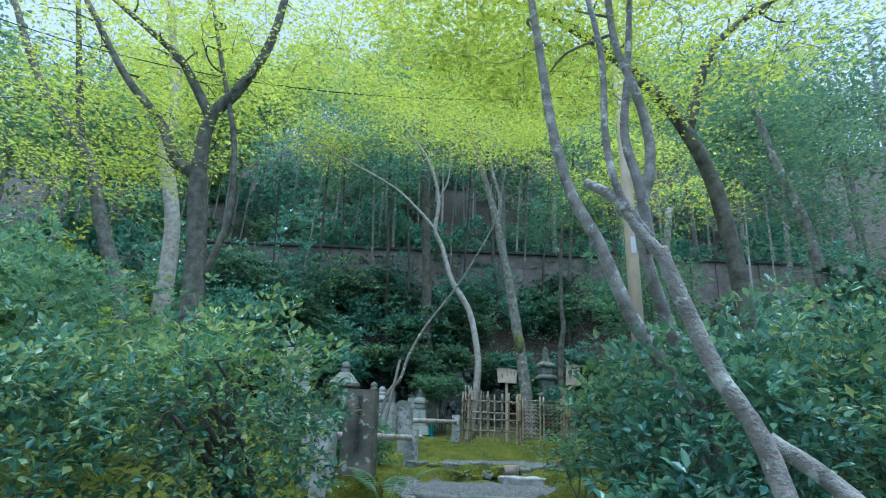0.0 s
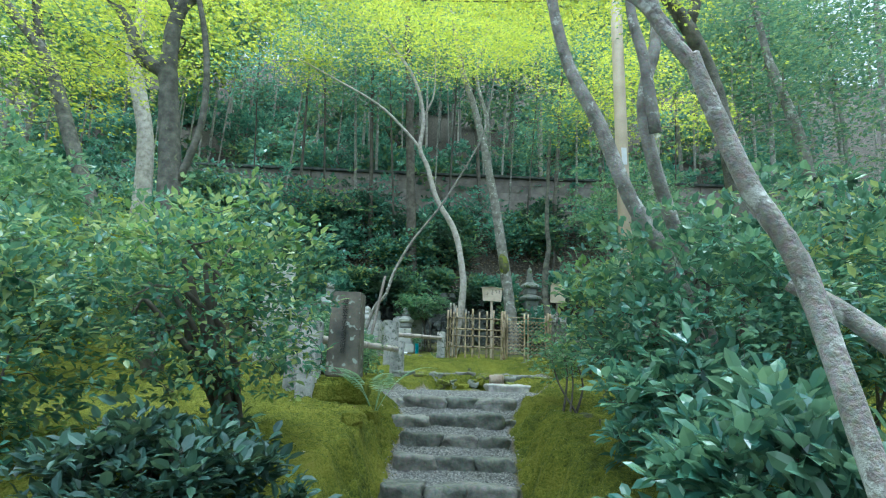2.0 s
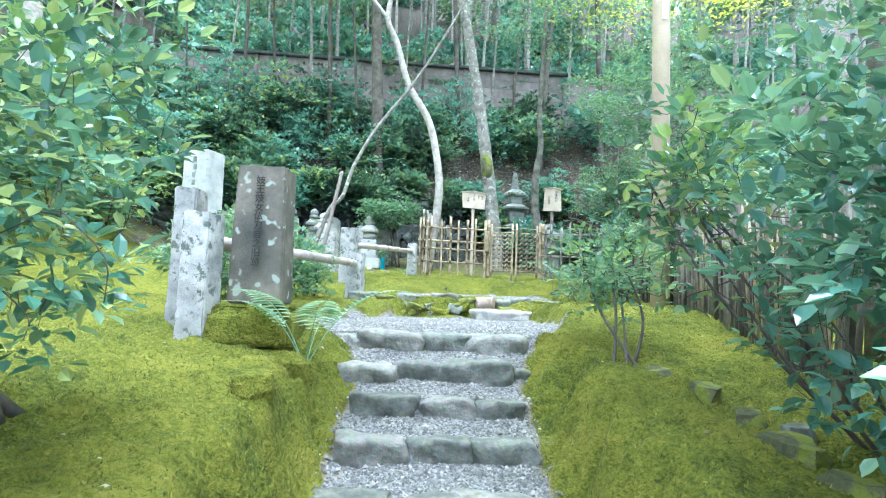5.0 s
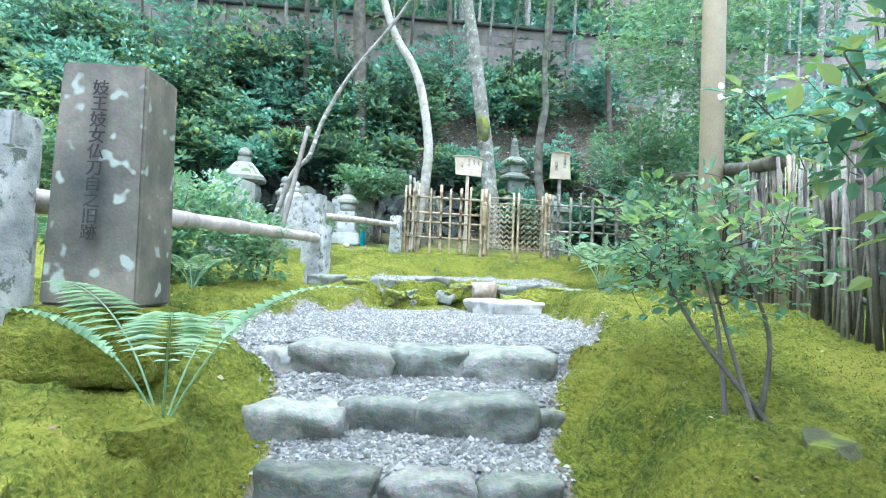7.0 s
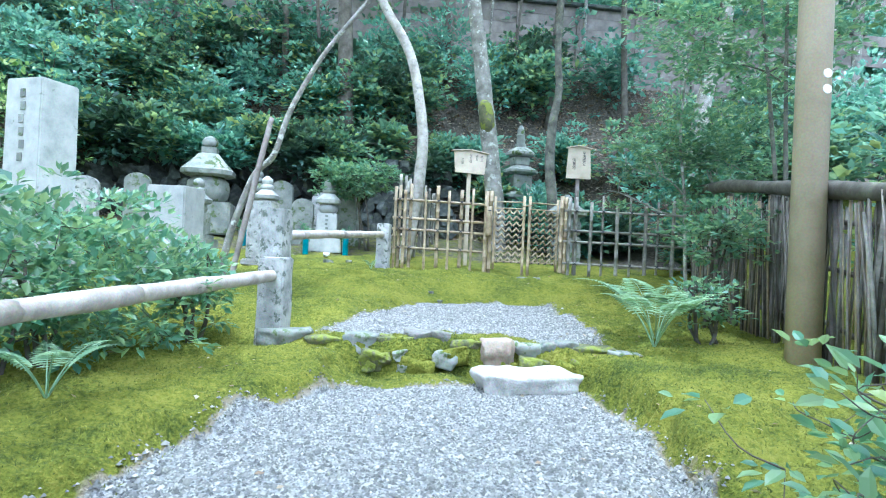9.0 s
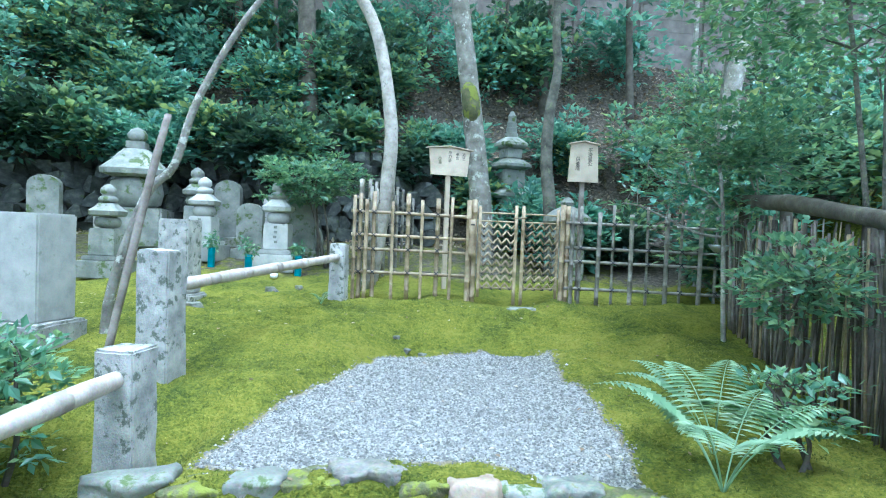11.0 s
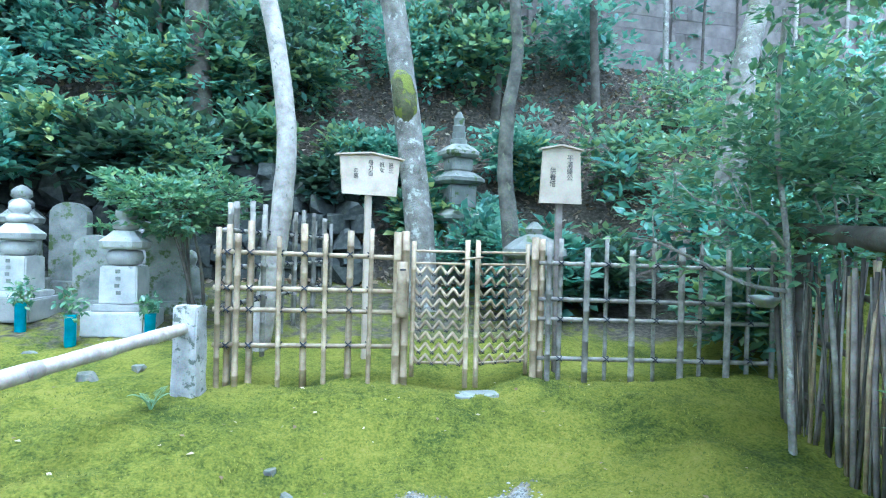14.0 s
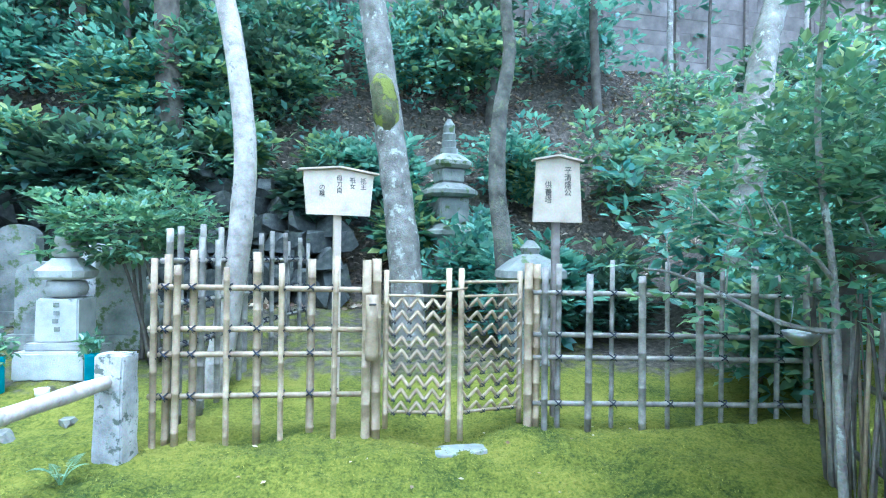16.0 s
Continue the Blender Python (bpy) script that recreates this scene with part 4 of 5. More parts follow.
for k, (x, y) in enumerate(((-0.02, 17.9),)):
    j = tagged(empty("stone_figure", x, y, gz(x, y) - 0.04), "small seated stone figure on a plinth", "statue", "graves")
    part("plinth", box(0.34, 0.3, 0.16, bevel=0.02, wobble=0.01, cuts=2), OLDSTONE, j)
    part("figure", lathe([(0.15, 0.162), (0.16, 0.25), (0.13, 0.38), (0.1, 0.46), (0.055, 0.5), (0.07, 0.54), (0.08, 0.59), (0.055, 0.65), (0.01, 0.68)], 14), OLDSTONE, j, smooth=True)

big = tagged(empty("stone_pagoda_lantern", -2.85, 18.2, gz(-2.85, 18.2) - 0.05, 6), "large mossy stone pagoda with round body and hipped roof", "stone pagoda", "graves")
part("plinth", box(0.95, 0.95, 0.62, bevel=0.03, wobble=0.015, cuts=3), OLDSTONE, big)
part("body", lathe([(0.26, 0.622), (0.36, 0.68), (0.4, 0.85), (0.37, 1.02), (0.28, 1.1)], 20), OLDSTONE, big, smooth=True)
part("roof", lathe([(0.34, 1.102), (0.46, 1.14), (0.47, 1.22), (0.33, 1.36), (0.2, 1.52), (0.17, 1.55)], 16, square=0.85), OLDSTONE, big)
part("neck", box(0.28, 0.28, 0.12, 0, 0, 1.552, 0.01), OLDSTONE, big)
part("finial", lathe([(0.09, 1.672), (0.14, 1.72), (0.15, 1.79), (0.1, 1.86), (0.02, 1.9)], 14), OLDSTONE, big, smooth=True)

pag = tagged(empty("stone_pagoda", 3.5, 19.2, gz(3.5, 19.2) - 0.05, 12), "mossy many-tiered stone pagoda behind the gate", "stone pagoda")
part("base", box(0.62, 0.62, 0.42, bevel=0.03, wobble=0.02, cuts=2), OLDSTONE, pag)
z = 0.422
for body_w, body_h, roof_w in ((0.54, 0.5, 0.82), (0.44, 0.36, 0.7), (0.34, 0.2, 0.56)):
    part("body", box(body_w, body_w, body_h, 0, 0, z, 0.02, 1, 0.008, 2), OLDSTONE, pag)
    z += body_h + 0.002
    part("roof", lathe([(roof_w * 0.4, z), (roof_w * 0.5, z + 0.04), (roof_w * 0.5, z + 0.09), (roof_w * 0.34, z + 0.17), (roof_w * 0.25, z + 0.2)], 16, square=0.85), OLDSTONE, pag)
    z += 0.202
part("spire", lathe([(0.13, z), (0.13, z + 0.08), (0.1, z + 0.09), (0.11, z + 0.18), (0.09, z + 0.19), (0.1, z + 0.28), (0.08, z + 0.3), (0.085, z + 0.4), (0.03, z + 0.5)], 14), OLDSTONE, pag)
lan = tagged(empty("stone_lantern", 3.85, 16.9, gz(3.85, 16.9) - 0.05), "short grey stone lantern half hidden by the sign", "stone lantern")
part("base", box(0.45, 0.45, 0.5, bevel=0.03, wobble=0.01, cuts=2), OLDSTONE, lan)
part("body", lathe([(0.18, 0.502), (0.26, 0.56), (0.28, 0.72), (0.24, 0.85)], 16), OLDSTONE, lan, smooth=True)
part("cap", lathe([(0.22, 0.852), (0.34, 0.9), (0.33, 0.97), (0.2, 1.08), (0.08, 1.14), (0.1, 1.2), (0.03, 1.28)], 16, square=0.6), OLDSTONE, lan)

# vases of greens before the graves
for k, (x, y) in enumerate(((-0.78, 16.55), (-0.12, 16.6), (-1.9, 17.05), (-1.38, 17.0))):
    v = tagged(empty("flower_vase", x, y, gz(x, y) - 0.02), "blue grave vase filled with green sprigs", "vase", "grave vases")
    part("tube", lathe([(0.045, 0), (0.05, 0.02), (0.05, 0.26), (0.055, 0.3)], 14), BLUEVASE, v, smooth=True)
    rng = np.random.default_rng(70 + k)
    c = np.array([0, 0, 0.38]) + rng.normal(0, 1, (26, 3)) * np.array([0.06, 0.06, 0.06])
    lv, lf = scatter_foliage(c, c - np.array([0, 0, 0.28]), 5, 0.07, 0.03, rng, 0.9)
    mesh_object("greenery", lv, lf, FRESH, v)["kind"] = "stuff"
cup = part("white_cup", lathe([(0.03, 0), (0.05, 0.02), (0.055, 0.07)], 14), WHITEWARE, smooth=True)
cup.location = (-0.42, 16.45, gz(-0.42, 16.45))
tagged(cup, "small white offering cup on the moss", "cup")


# ---- brushwood fence along the path ----
def fence_x(y):
    return 3.34 + 0.27 * (y - 8.6)


brush = tagged(empty("brushwood_fence", fence_x(11.5), 11.5, gz(fence_x(11.5), 11.5)), "old fence of split bamboo and branches with log top", "fence")
rng = random.Random(5)


def fence_top(y):
    return float(np.interp(y, [6, 7, 9.1, 13, 15], [2.0, 2.15, 2.5, 2.88, 2.95]))


OX, OZ = brush.location.x, brush.location.z
for k in range(299):
    y = 6.3 + 8.05 * k / 299
    x = fence_x(y) + rng.uniform(-0.05, 0.05)
    z = gz(x, y)
    top = fence_top(y) + rng.uniform(-0.1, 0.06)
    r = rng.choice((0.006, 0.008, 0.011, 0.014, 0.02))
    lean = rng.uniform(-0.16, 0.16)
    tubes("stake", [[(x - OX, y - 11.5, z - 0.1 - OZ, r), (x - OX + rng.uniform(-0.02, 0.02), y - 11.5 + lean * 0.5, (z + top) / 2 - OZ, r * 0.95),
                      (x - OX + rng.uniform(-0.03, 0.03), y - 11.5 + lean, top - OZ, r * 0.85)]],
          (OLDWOOD, GREYBAMBOO, DARKBARK, DARKBARK, BAMBOO, OLDWOOD)[rng.randrange(6)], brush, 6, 0.1)
for frac, r in ((0.2, 0.022), (0.55, 0.022), (0.85, 0.022)):
    for y0, y1 in ((6.2, 9), (8.9, 11.6), (11.5, 14.35)):
        tubes("cross_pole", [[(fence_x(y) + 0.06 - OX, y - 11.5, gz(fence_x(y), y) * (1 - frac) + fence_top(y) * frac - OZ, r) for y in np.linspace(y0, y1, 8)]], DARKBARK, brush, 7, 0.08)
tubes("top_log", [[(fence_x(y) - 0.02 - OX, y - 11.5, fence_top(y) + float(np.interp(y, [9.8, 14.4], [0.02, 0.22])) - OZ, 0.07 + 0.008 * math.sin(3 * y)) for y in np.linspace(9.4, 14.4, 12)]], DARKBARK, brush, 12, 0.05)
for y in (6.5, 8.5, 10.2, 12, 13.3, 14.3):
    tubes("post", [[(fence_x(y) + 0.1 - brush.location.x, y - 11.5, gz(fence_x(y), y) - 0.1 - brush.location.z, 0.06), (fence_x(y) + 0.1 - brush.location.x, y - 11.5, fence_top(y) + 0.1 - brush.location.z, 0.055)]], DARKBARK, brush, 9, 0.05)

# ---- utility pole ----
up = tagged(empty("utility_pole", 3.69, 10.7, gz(3.69, 10.7) - 0.2), "tan painted round utility pole with a white tag", "pole")
tubes("shaft", [[(0, 0, 0, 0.125), (0, 0, 4, 0.12), (0, 0, 12, 0.1)]], POLE, up, 18)
for k, zz in enumerate((2.3, 2.42)):
    disc = lathe([(0.034, 0.0), (0.036, 0.004), (0.034, 0.009)], 16)
    bmesh.ops.transform(disc, matrix=pose(0.02, -0.116, zz, 90), verts=disc.verts)
    part("round_tag", disc, WHITEWARE, up, "small round white tag")
part("number_plate", box(0.1, 0.012, 0.34, 0, -0.12, 4.2, 0.004), WHITEWARE, up, "white number plate")

# ---- board wall on the hillside ----
bw = tagged(empty("board_wall", 1.0, 23, 7.2), "long weathered grey board wall with dark tiled coping", "wall", kind="structure")
rng = random.Random(9)
for row in range(8):
    x = -12.0 - rng.uniform(0, 2.0)
    while x < 15:
        w = rng.uniform(3.2, 4.6)
        ob = part("board", box(w - 0.006, 0.035, 0.322, 0, 0, 0, 0.004), BOARD, bw)
        ob.location = (x + w / 2 - 1, rng.uniform(-0.008, 0.008), -0.3 + row * 0.326)
        x += w
for k in range(16):
    ob = part("post", box(0.09, 0.07, 2.6, 0, -0.06, -0.3, 0.006), OLDWOOD, bw)
    ob.location = (-13 + k * 1.8, 0, 0)
ob = part("coping", box(27.5, 0.36, 0.1, 0, 0, 2.26, 0.02), DARKROCK, bw)
ob.location = (0.5, 0, 0)

# ---- dry stone wall behind the graves ----
rw = tagged(empty("dry_stone_wall", -3, 19.1, 2.4), "dark dry stone retaining wall with moss", "wall", kind="structure")
shapes = []
for k in range(7):
    bm = rock(0.72, 0.72, 0.72, 400 + k, 0.03, 0.5, 0.0, 0)
    bmesh.ops.translate(bm, vec=(0, 0, 0.36), verts=bm.verts)
    ob = part("rock", bm, DARKROCK, rw)
    shapes.append(ob.data)
    ob.location = (-5.3 + k * 0.5, 0.0, -0.05)
    ob.scale = (0.7, 0.5, 0.5)
rng = random.Random(3)
count = 0
for row in range(8):
    x = -6.8 + rng.uniform(0, 0.3)
    top = 0.3 + row * 0.25
    while x < 4.6 and count < 280:
        w = rng.uniform(0.22, 0.42)
        if top < np.interp(x, [-9, -1, 1.2, 4.6], [2.4, 2.3, 1.7, 1.2]):
            o = new("rock", shapes[rng.randrange(7)])
            o.parent = rw
            o.location = (x + w / 2 + 3, row * 0.12 + rng.uniform(-0.06, 0.06) + (0.9 if x > 2.0 else 0.0), top - 0.2 + (0.5 if x > 2.0 else 0.0))
            o.scale = (w * 1.7, 0.7, rng.uniform(0.36, 0.48))
            o.rotation_euler = (rng.uniform(-0.2, 0.2), rng.uniform(-0.25, 0.25), rng.uniform(-0.3, 0.3))
            count += 1
        x += w


# ---- bushes and trees ----
def bush(name, base, centre, radii, clumps, per, size, mat, label, seed, stems=5, flat=0.6, shape=SIMPLE, hollow=0.35, bark=DARKBARK, stem_r=0.022, lumps=1.0, category="bush", group="", spread=0.09, twigs=70, sides=4, tips=None):
    """Shrub: stems that fork to twig tips in an uneven ball, with whorls of leaves on the tips."""
    rng = np.random.default_rng(seed)
    b = tagged(empty(name, *base), label, category, group)
    base, centre, radii = np.array(base), np.array(centre), np.array(radii)
    d = rng.normal(0, 1, (clumps, 3))
    d /= np.linalg.norm(d, axis=1)[:, None]
    f = 0.78 + lumps * 0.55 * np.array([noise.noise(Vector(q * 2.2) + Vector((seed, 0, 0))) for q in d])
    rad = (hollow + (1 - hollow) * rng.uniform(0, 1, clumps) ** 0.5) * f
    c = centre + d * rad[:, None] * radii
    keep = c[:, 2] > height(c[:, 0], c[:, 1]) + 0.06
    c, d = c[keep], d[keep]
    way = d + np.array([0, 0, 0.5])
    young = (d[:, 2] > 0.15) & (rng.uniform(0, 1, len(c)) < 0.38) if tips else np.zeros(len(c), bool)
    v, fc = scatter_foliage(c[~young] - base, way[~young], per, size, spread, rng, flat, shape)
    mesh_object("foliage", v, fc, mat, b)["kind"] = "stuff"
    if tips:
        v, fc = scatter_foliage(c[young] - base, way[young], per, size, spread, rng, flat, shape)
        o = mesh_object("young_foliage", v, fc, tips, b)
        o["kind"], o["label"] = "stuff", "yellow-green young leaves"
    paths = []
    hubs = []
    for k in range(stems):
        t = c[rng.integers(len(c))]
        top = centre + (t - centre) * 0.45
        s = base + np.array([rng.normal(0, 0.07), rng.normal(0, 0.07), -0.05])
        mid = s * 0.45 + top * 0.55 + rng.normal(0, 0.06, 3)
        rows = smooth_path([(*(s - base), stem_r), (*(mid - base), stem_r * 0.75), (*(top - base), stem_r * 0.5)], 5)
        paths.append(rows)
        hubs += [rows[4, :3] + base, rows[7, :3] + base, rows[-1, :3] + base]
    picked = c[rng.permutation(len(c))[:min(len(c), twigs)]]
    hubs = [(*q, stem_r * 0.5) for q in hubs]
    near_ = np.min(np.linalg.norm(picked[:, None] - np.array(hubs)[None, :, :3], axis=2), axis=1)
    for t in picked[np.argsort(near_)]:
        known = np.array(hubs)
        hb = known[np.argmin(np.linalg.norm(known[:, :3] - t, axis=1))]
        m_ = (hb[:3] + t) / 2 + rng.normal(0, 0.035, 3)
        r0 = max(hb[3] * 0.75, 0.0028)
        paths.append(smooth_path([(*(hb[:3] - base), r0), (*(m_ - base), r0 * 0.8), (*(t - base), r0 * 0.6)], 3))
        hubs += [(*m_, r0 * 0.8), (*t, r0 * 0.6)]
    tubes("branchwork", paths, bark, b, sides, 0.1)["kind"] = "stuff"
    return b


def limb(pts, r0, r1):
    n = len(pts)
    return smooth_path([(*p, r0 + (r1 - r0) * k / (n - 1)) for k, p in enumerate(pts)], 6)


def tree(name, base, limbs, mat, label, sprays=(), leaf=None, size=0.07, per=40, spread=0.6, seed=0, shape=STAR, flat=0.16, sides=10, category="tree", group="", twigs=170):
    """Tree from limbs (rows of points with radii at both ends) and flat sprays of leaves at its twig ends."""
    t = tagged(empty(name, *base), label, category, group)
    rng = np.random.default_rng(seed)
    b = np.array(base)
    rows = []
    for pts, r0, r1 in limbs:
        rows.append(limb([np.array(p) - b for p in pts], r0, r1))
    tubes("trunk", rows[:1], mat, t, sides, 0.05)
    if len(rows) > 1:
        for r in rows[1:]:
            tubes("limb", [r], mat, t, 7, 0.05)
    if len(sprays):
        s = np.asarray(sprays, float) - b
        v, f = scatter_foliage(s, np.zeros_like(s) + np.array([0, 0, 0.05]), per, size, spread, rng, flat, shape, 0.05)
        mesh_object("crown", v, f, leaf, t)["kind"] = "stuff"
        nodes = [(p[0], p[1], p[2], p[3]) for p in np.vstack(rows)]
        first = np.array([q[:3] for q in nodes])
        order = np.argsort(np.min(np.linalg.norm(s[:, None] - first[None], axis=2), axis=1))[:twigs]
        tw = []
        for q in s[order]:
            known = np.array(nodes)
            h_ = known[np.argmin(np.linalg.norm(known[:, :3] - q, axis=1) + 0.6 * np.maximum(known[:, 2] - q[2], 0))]
            m_ = (h_[:3] + q) / 2 + rng.normal(0, 0.07, 3) + np.array([0, 0, 0.06])
            r0 = min(0.022, max(h_[3] * 0.6, 0.006))
            tw.append(smooth_path([(*h_[:3], r0), (*m_, r0 * 0.7), (*q, r0 * 0.45)], 4))
            nodes += [(*m_, r0 * 0.7), (*q, r0 * 0.5)]
        tubes("twigwork", tw, mat, t, 4 if twigs > 20 else 3)["kind"] = "stuff"
    return t


def cloud(n, centre, radii, seed):
    rng = np.random.default_rng(seed)
    d = rng.normal(0, 1, (n, 3))
    d /= np.linalg.norm(d, axis=1)[:, None]
    return np.array(centre) + d * (rng.uniform(0, 1, (n, 1)) ** 0.4) * np.array(radii)


# shrubs beside the lower path
bush("camellia_bush", (-1.62, 5.72, gz(-1.62, 5.72)), (-1.85, 5.05, 1.9), (1.35, 1.1, 1.0), 980, 7, 0.075, GLOSSY, "broad glossy evergreen shrub with yellow-green tips beside the path", 11, 8, shape=OVAL, hollow=0.42, stem_r=0.04, twigs=240, tips=YOUNG, group="evergreen shrubs")
# Low shrub takes the shade-darkened leaf colour.
bush("camellia_bush", (-1.55, 3.9, gz(-1.55, 3.9)), (-1.6, 4.15, 0.58), (0.98, 0.8, 0.52), 560, 8, 0.105, SHADELEAF, "low evergreen shrub under the larger bush, shade put into its leaf colour", 12, 5, shape=OVAL, group="evergreen shrubs")
bush("camellia_bush", (-3.2, 4.6, gz(-3.2, 4.6)), (-3.4, 4.8, 1.4), (1.2, 1.2, 1.4), 700, 8, 0.1, GLOSSY, "dense dark evergreen shrub", 13, 5, group="evergreen shrubs")
bush("camellia_bush", (2.3, 4.7, gz(2.3, 4.7)), (2.2, 4.75, 1.8), (1.25, 1.3, 1.15), 1050, 7, 0.085, BROADLEAF, "tall glossy evergreen shrub overhanging the path", 14, 7, shape=OVAL, stem_r=0.03, twigs=160, tips=FRESH, group="evergreen shrubs")
bush("camellia_bush", (1.55, 2.9, gz(1.55, 2.9)), (1.5, 2.9, 0.75), (0.62, 0.75, 0.65), 380, 8, 0.12, BROADLEAF, "broad-leaved evergreen shrub close to the path", 15, 5, shape=OVAL, group="evergreen shrubs")
bush("camellia_bush", (1.75, 4.05, gz(1.75, 4.05)), (1.6, 4.0, 1.1), (0.48, 0.55, 0.6), 190, 8, 0.11, BROADLEAF, "broad-leaved evergreen shrub beside the steps", 28, 5, shape=OVAL, group="evergreen shrubs")
bush("camellia_bush", (2.35, 5.6, gz(2.35, 5.6)), (1.72, 6.2, 2.05), (0.62, 0.62, 0.75), 120, 6, 0.095, GLOSSY, "evergreen shrub with boughs hanging over the bank", 25, 5, shape=OVAL, hollow=0.1, stem_r=0.013, twigs=100, tips=YOUNG, group="evergreen shrubs")
bush("camellia_bush", (3.6, 5.2, gz(3.6, 5.2)), (3.6, 5.2, 2.0), (1.3, 1.5, 1.5), 800, 8, 0.1, GLOSSY, "dense evergreen shrub under the trees", 16, 5, group="evergreen shrubs")
bush("camellia_bush", (-5.2, 7.0, gz(-5.2, 7.0)), (-5.2, 7.0, 2.8), (2.2, 1.8, 1.5), 1100, 8, 0.1, FRESH, "rounded shrub with fresh green leaves", 17, 5, group="evergreen shrubs")
bush("sapling", (1.7, 7.03, gz(1.7, 7.03)), (1.78, 7.55, 1.66), (0.66, 0.8, 0.5), 170, 7, 0.066, FRESH, "young multi-stemmed shrub growing from the moss", 18, 4, flat=0.4, stem_r=0.015, hollow=0.1, shape=OVAL, twigs=130, tips=YOUNG)
bush("garden_shrub", (-1.7, 10.3, gz(-1.7, 10.3)), (-1.75, 10.7, 1.85), (1.2, 1.7, 0.72), 900, 8, 0.085, FRESH, "leafy green shrub beside the log rail", 20, 6)
bush("garden_shrub", (3.78, 12.05, gz(3.78, 12.05)), (3.78, 11.95, 2.4), (0.55, 0.7, 0.4), 210, 8, 0.075, FRESH, "leafy shrub in front of the old fence", 21, 5, flat=0.35, hollow=0.1)
bush("garden_shrub", (3.2, 11.25, gz(3.2, 11.25)), (3.2, 11.25, 1.78), (0.42, 0.42, 0.3), 60, 7, 0.075, FRESH, "small leafy shrub at the foot of the old fence", 29, 4, flat=0.35, hollow=0.1)
bush("garden_shrub", (-1.2, 11.6, gz(-1.2, 11.6)), (-1.15, 11.65, 1.78), (0.42, 0.6, 0.36), 160, 8, 0.08, FRESH, "leafy green shrub behind the stone post", 27, 4)
bush("layered_shrub", (0.15, 17.2, gz(0.15, 17.2)), (0.0, 17.1, 3.35), (0.95, 0.7, 0.42), 420, 8, 0.09, FRESH, "spreading flat-topped shrub behind the graves", 22, 4, flat=0.3)
bush("spreading_tree", (5.1, 13.9, gz(5.1, 13.9)), (4.8, 14.1, 3.6), (1.6, 0.9, 1.05), 640, 8, 0.085, FRESH, "slender multi-stemmed tree leaning over the bamboo fence", 23, 3, flat=0.28, bark=BARK, stem_r=0.022, hollow=0.0, category="tree")
# Crown raised and thickened, largely out of view, as added shade for the moss.
bush("spreading_tree", (4.5, 11.9, gz(4.5, 11.9)), (4.55, 12.7, 5.1), (1.7, 2.0, 1.6), 980, 8, 0.09, FRESH, "light green small tree over the old fence", 24, 2, flat=0.3, bark=MAPLEBARK, stem_r=0.036, hollow=0.25, twigs=130, category="tree")

# evergreen undergrowth on the slope
rng = random.Random(21)
SLOPE = [(rng.uniform(-10, 1.3), rng.uniform(20.7, 22.6)) for k in range(34)] + [(rng.uniform(1.3, 11), rng.uniform(21.6, 22.7)) for k in range(7)]
SLOPE += [(rng.uniform(6.2, 11), rng.uniform(16.5, 21)) for k in range(12)] + [(rng.uniform(-11, -5.5), rng.uniform(11, 20)) for k in range(14)]
SLOPE += [(-9 + 0.8 * k + rng.uniform(-0.3, 0.3), rng.uniform(20.2, 20.6)) for k in range(13)]
SLOPE += [(rng.uniform(1.6, 6), rng.uniform(19.6, 20.6)) for k in range(8)]
SLOPE += [(rng.uniform(-18, -9), rng.uniform(10, 22)) for k in range(14)]
SLOPE += [(rng.uniform(4.9, 9.5), rng.uniform(6.5, 14)) for k in range(13)] + [(rng.uniform(-9, -4.6), rng.uniform(7.5, 11)) for k in range(5)]
SLOPE += [(-12.5 + 1.25 * k, rng.uniform(21.9, 22.5)) for k in range(9)]
TALL = range(len(SLOPE) - 9, len(SLOPE))
SLOPE += [(5.5 + 0.45 * k, 15.5 + 2.0 * rng.random()) for k in range(7)]
SLOPE += [(-6.5 + 0.75 * k, rng.uniform(19.2, 19.6)) for k in range(9)]
SLOPE += [(3.7 + 0.42 * k, rng.uniform(17.6, 19.0)) for k in range(5)]
for k, (x, y) in enumerate(SLOPE):
    z = gz(x, y)
    r = rng.uniform(0.6, 1.15) * (1.25 if abs(x) > 6 else 0.6 if 17.5 < y < 20.65 else 1)
    r = r * 0.5 + 1.15 if k in TALL else r
    z += 1.0 if 19.15 < y < 19.65 and x < 1 else 0
    x += 0.8 if fence_x(y) - 0.4 < x < fence_x(y) + 0.9 and y < 15 else 0
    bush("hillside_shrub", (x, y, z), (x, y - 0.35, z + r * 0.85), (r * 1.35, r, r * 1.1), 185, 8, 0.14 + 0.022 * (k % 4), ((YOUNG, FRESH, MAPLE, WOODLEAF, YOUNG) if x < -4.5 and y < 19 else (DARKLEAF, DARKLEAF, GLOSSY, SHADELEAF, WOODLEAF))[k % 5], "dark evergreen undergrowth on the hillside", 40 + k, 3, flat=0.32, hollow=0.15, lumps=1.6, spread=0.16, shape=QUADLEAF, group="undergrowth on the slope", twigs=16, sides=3)

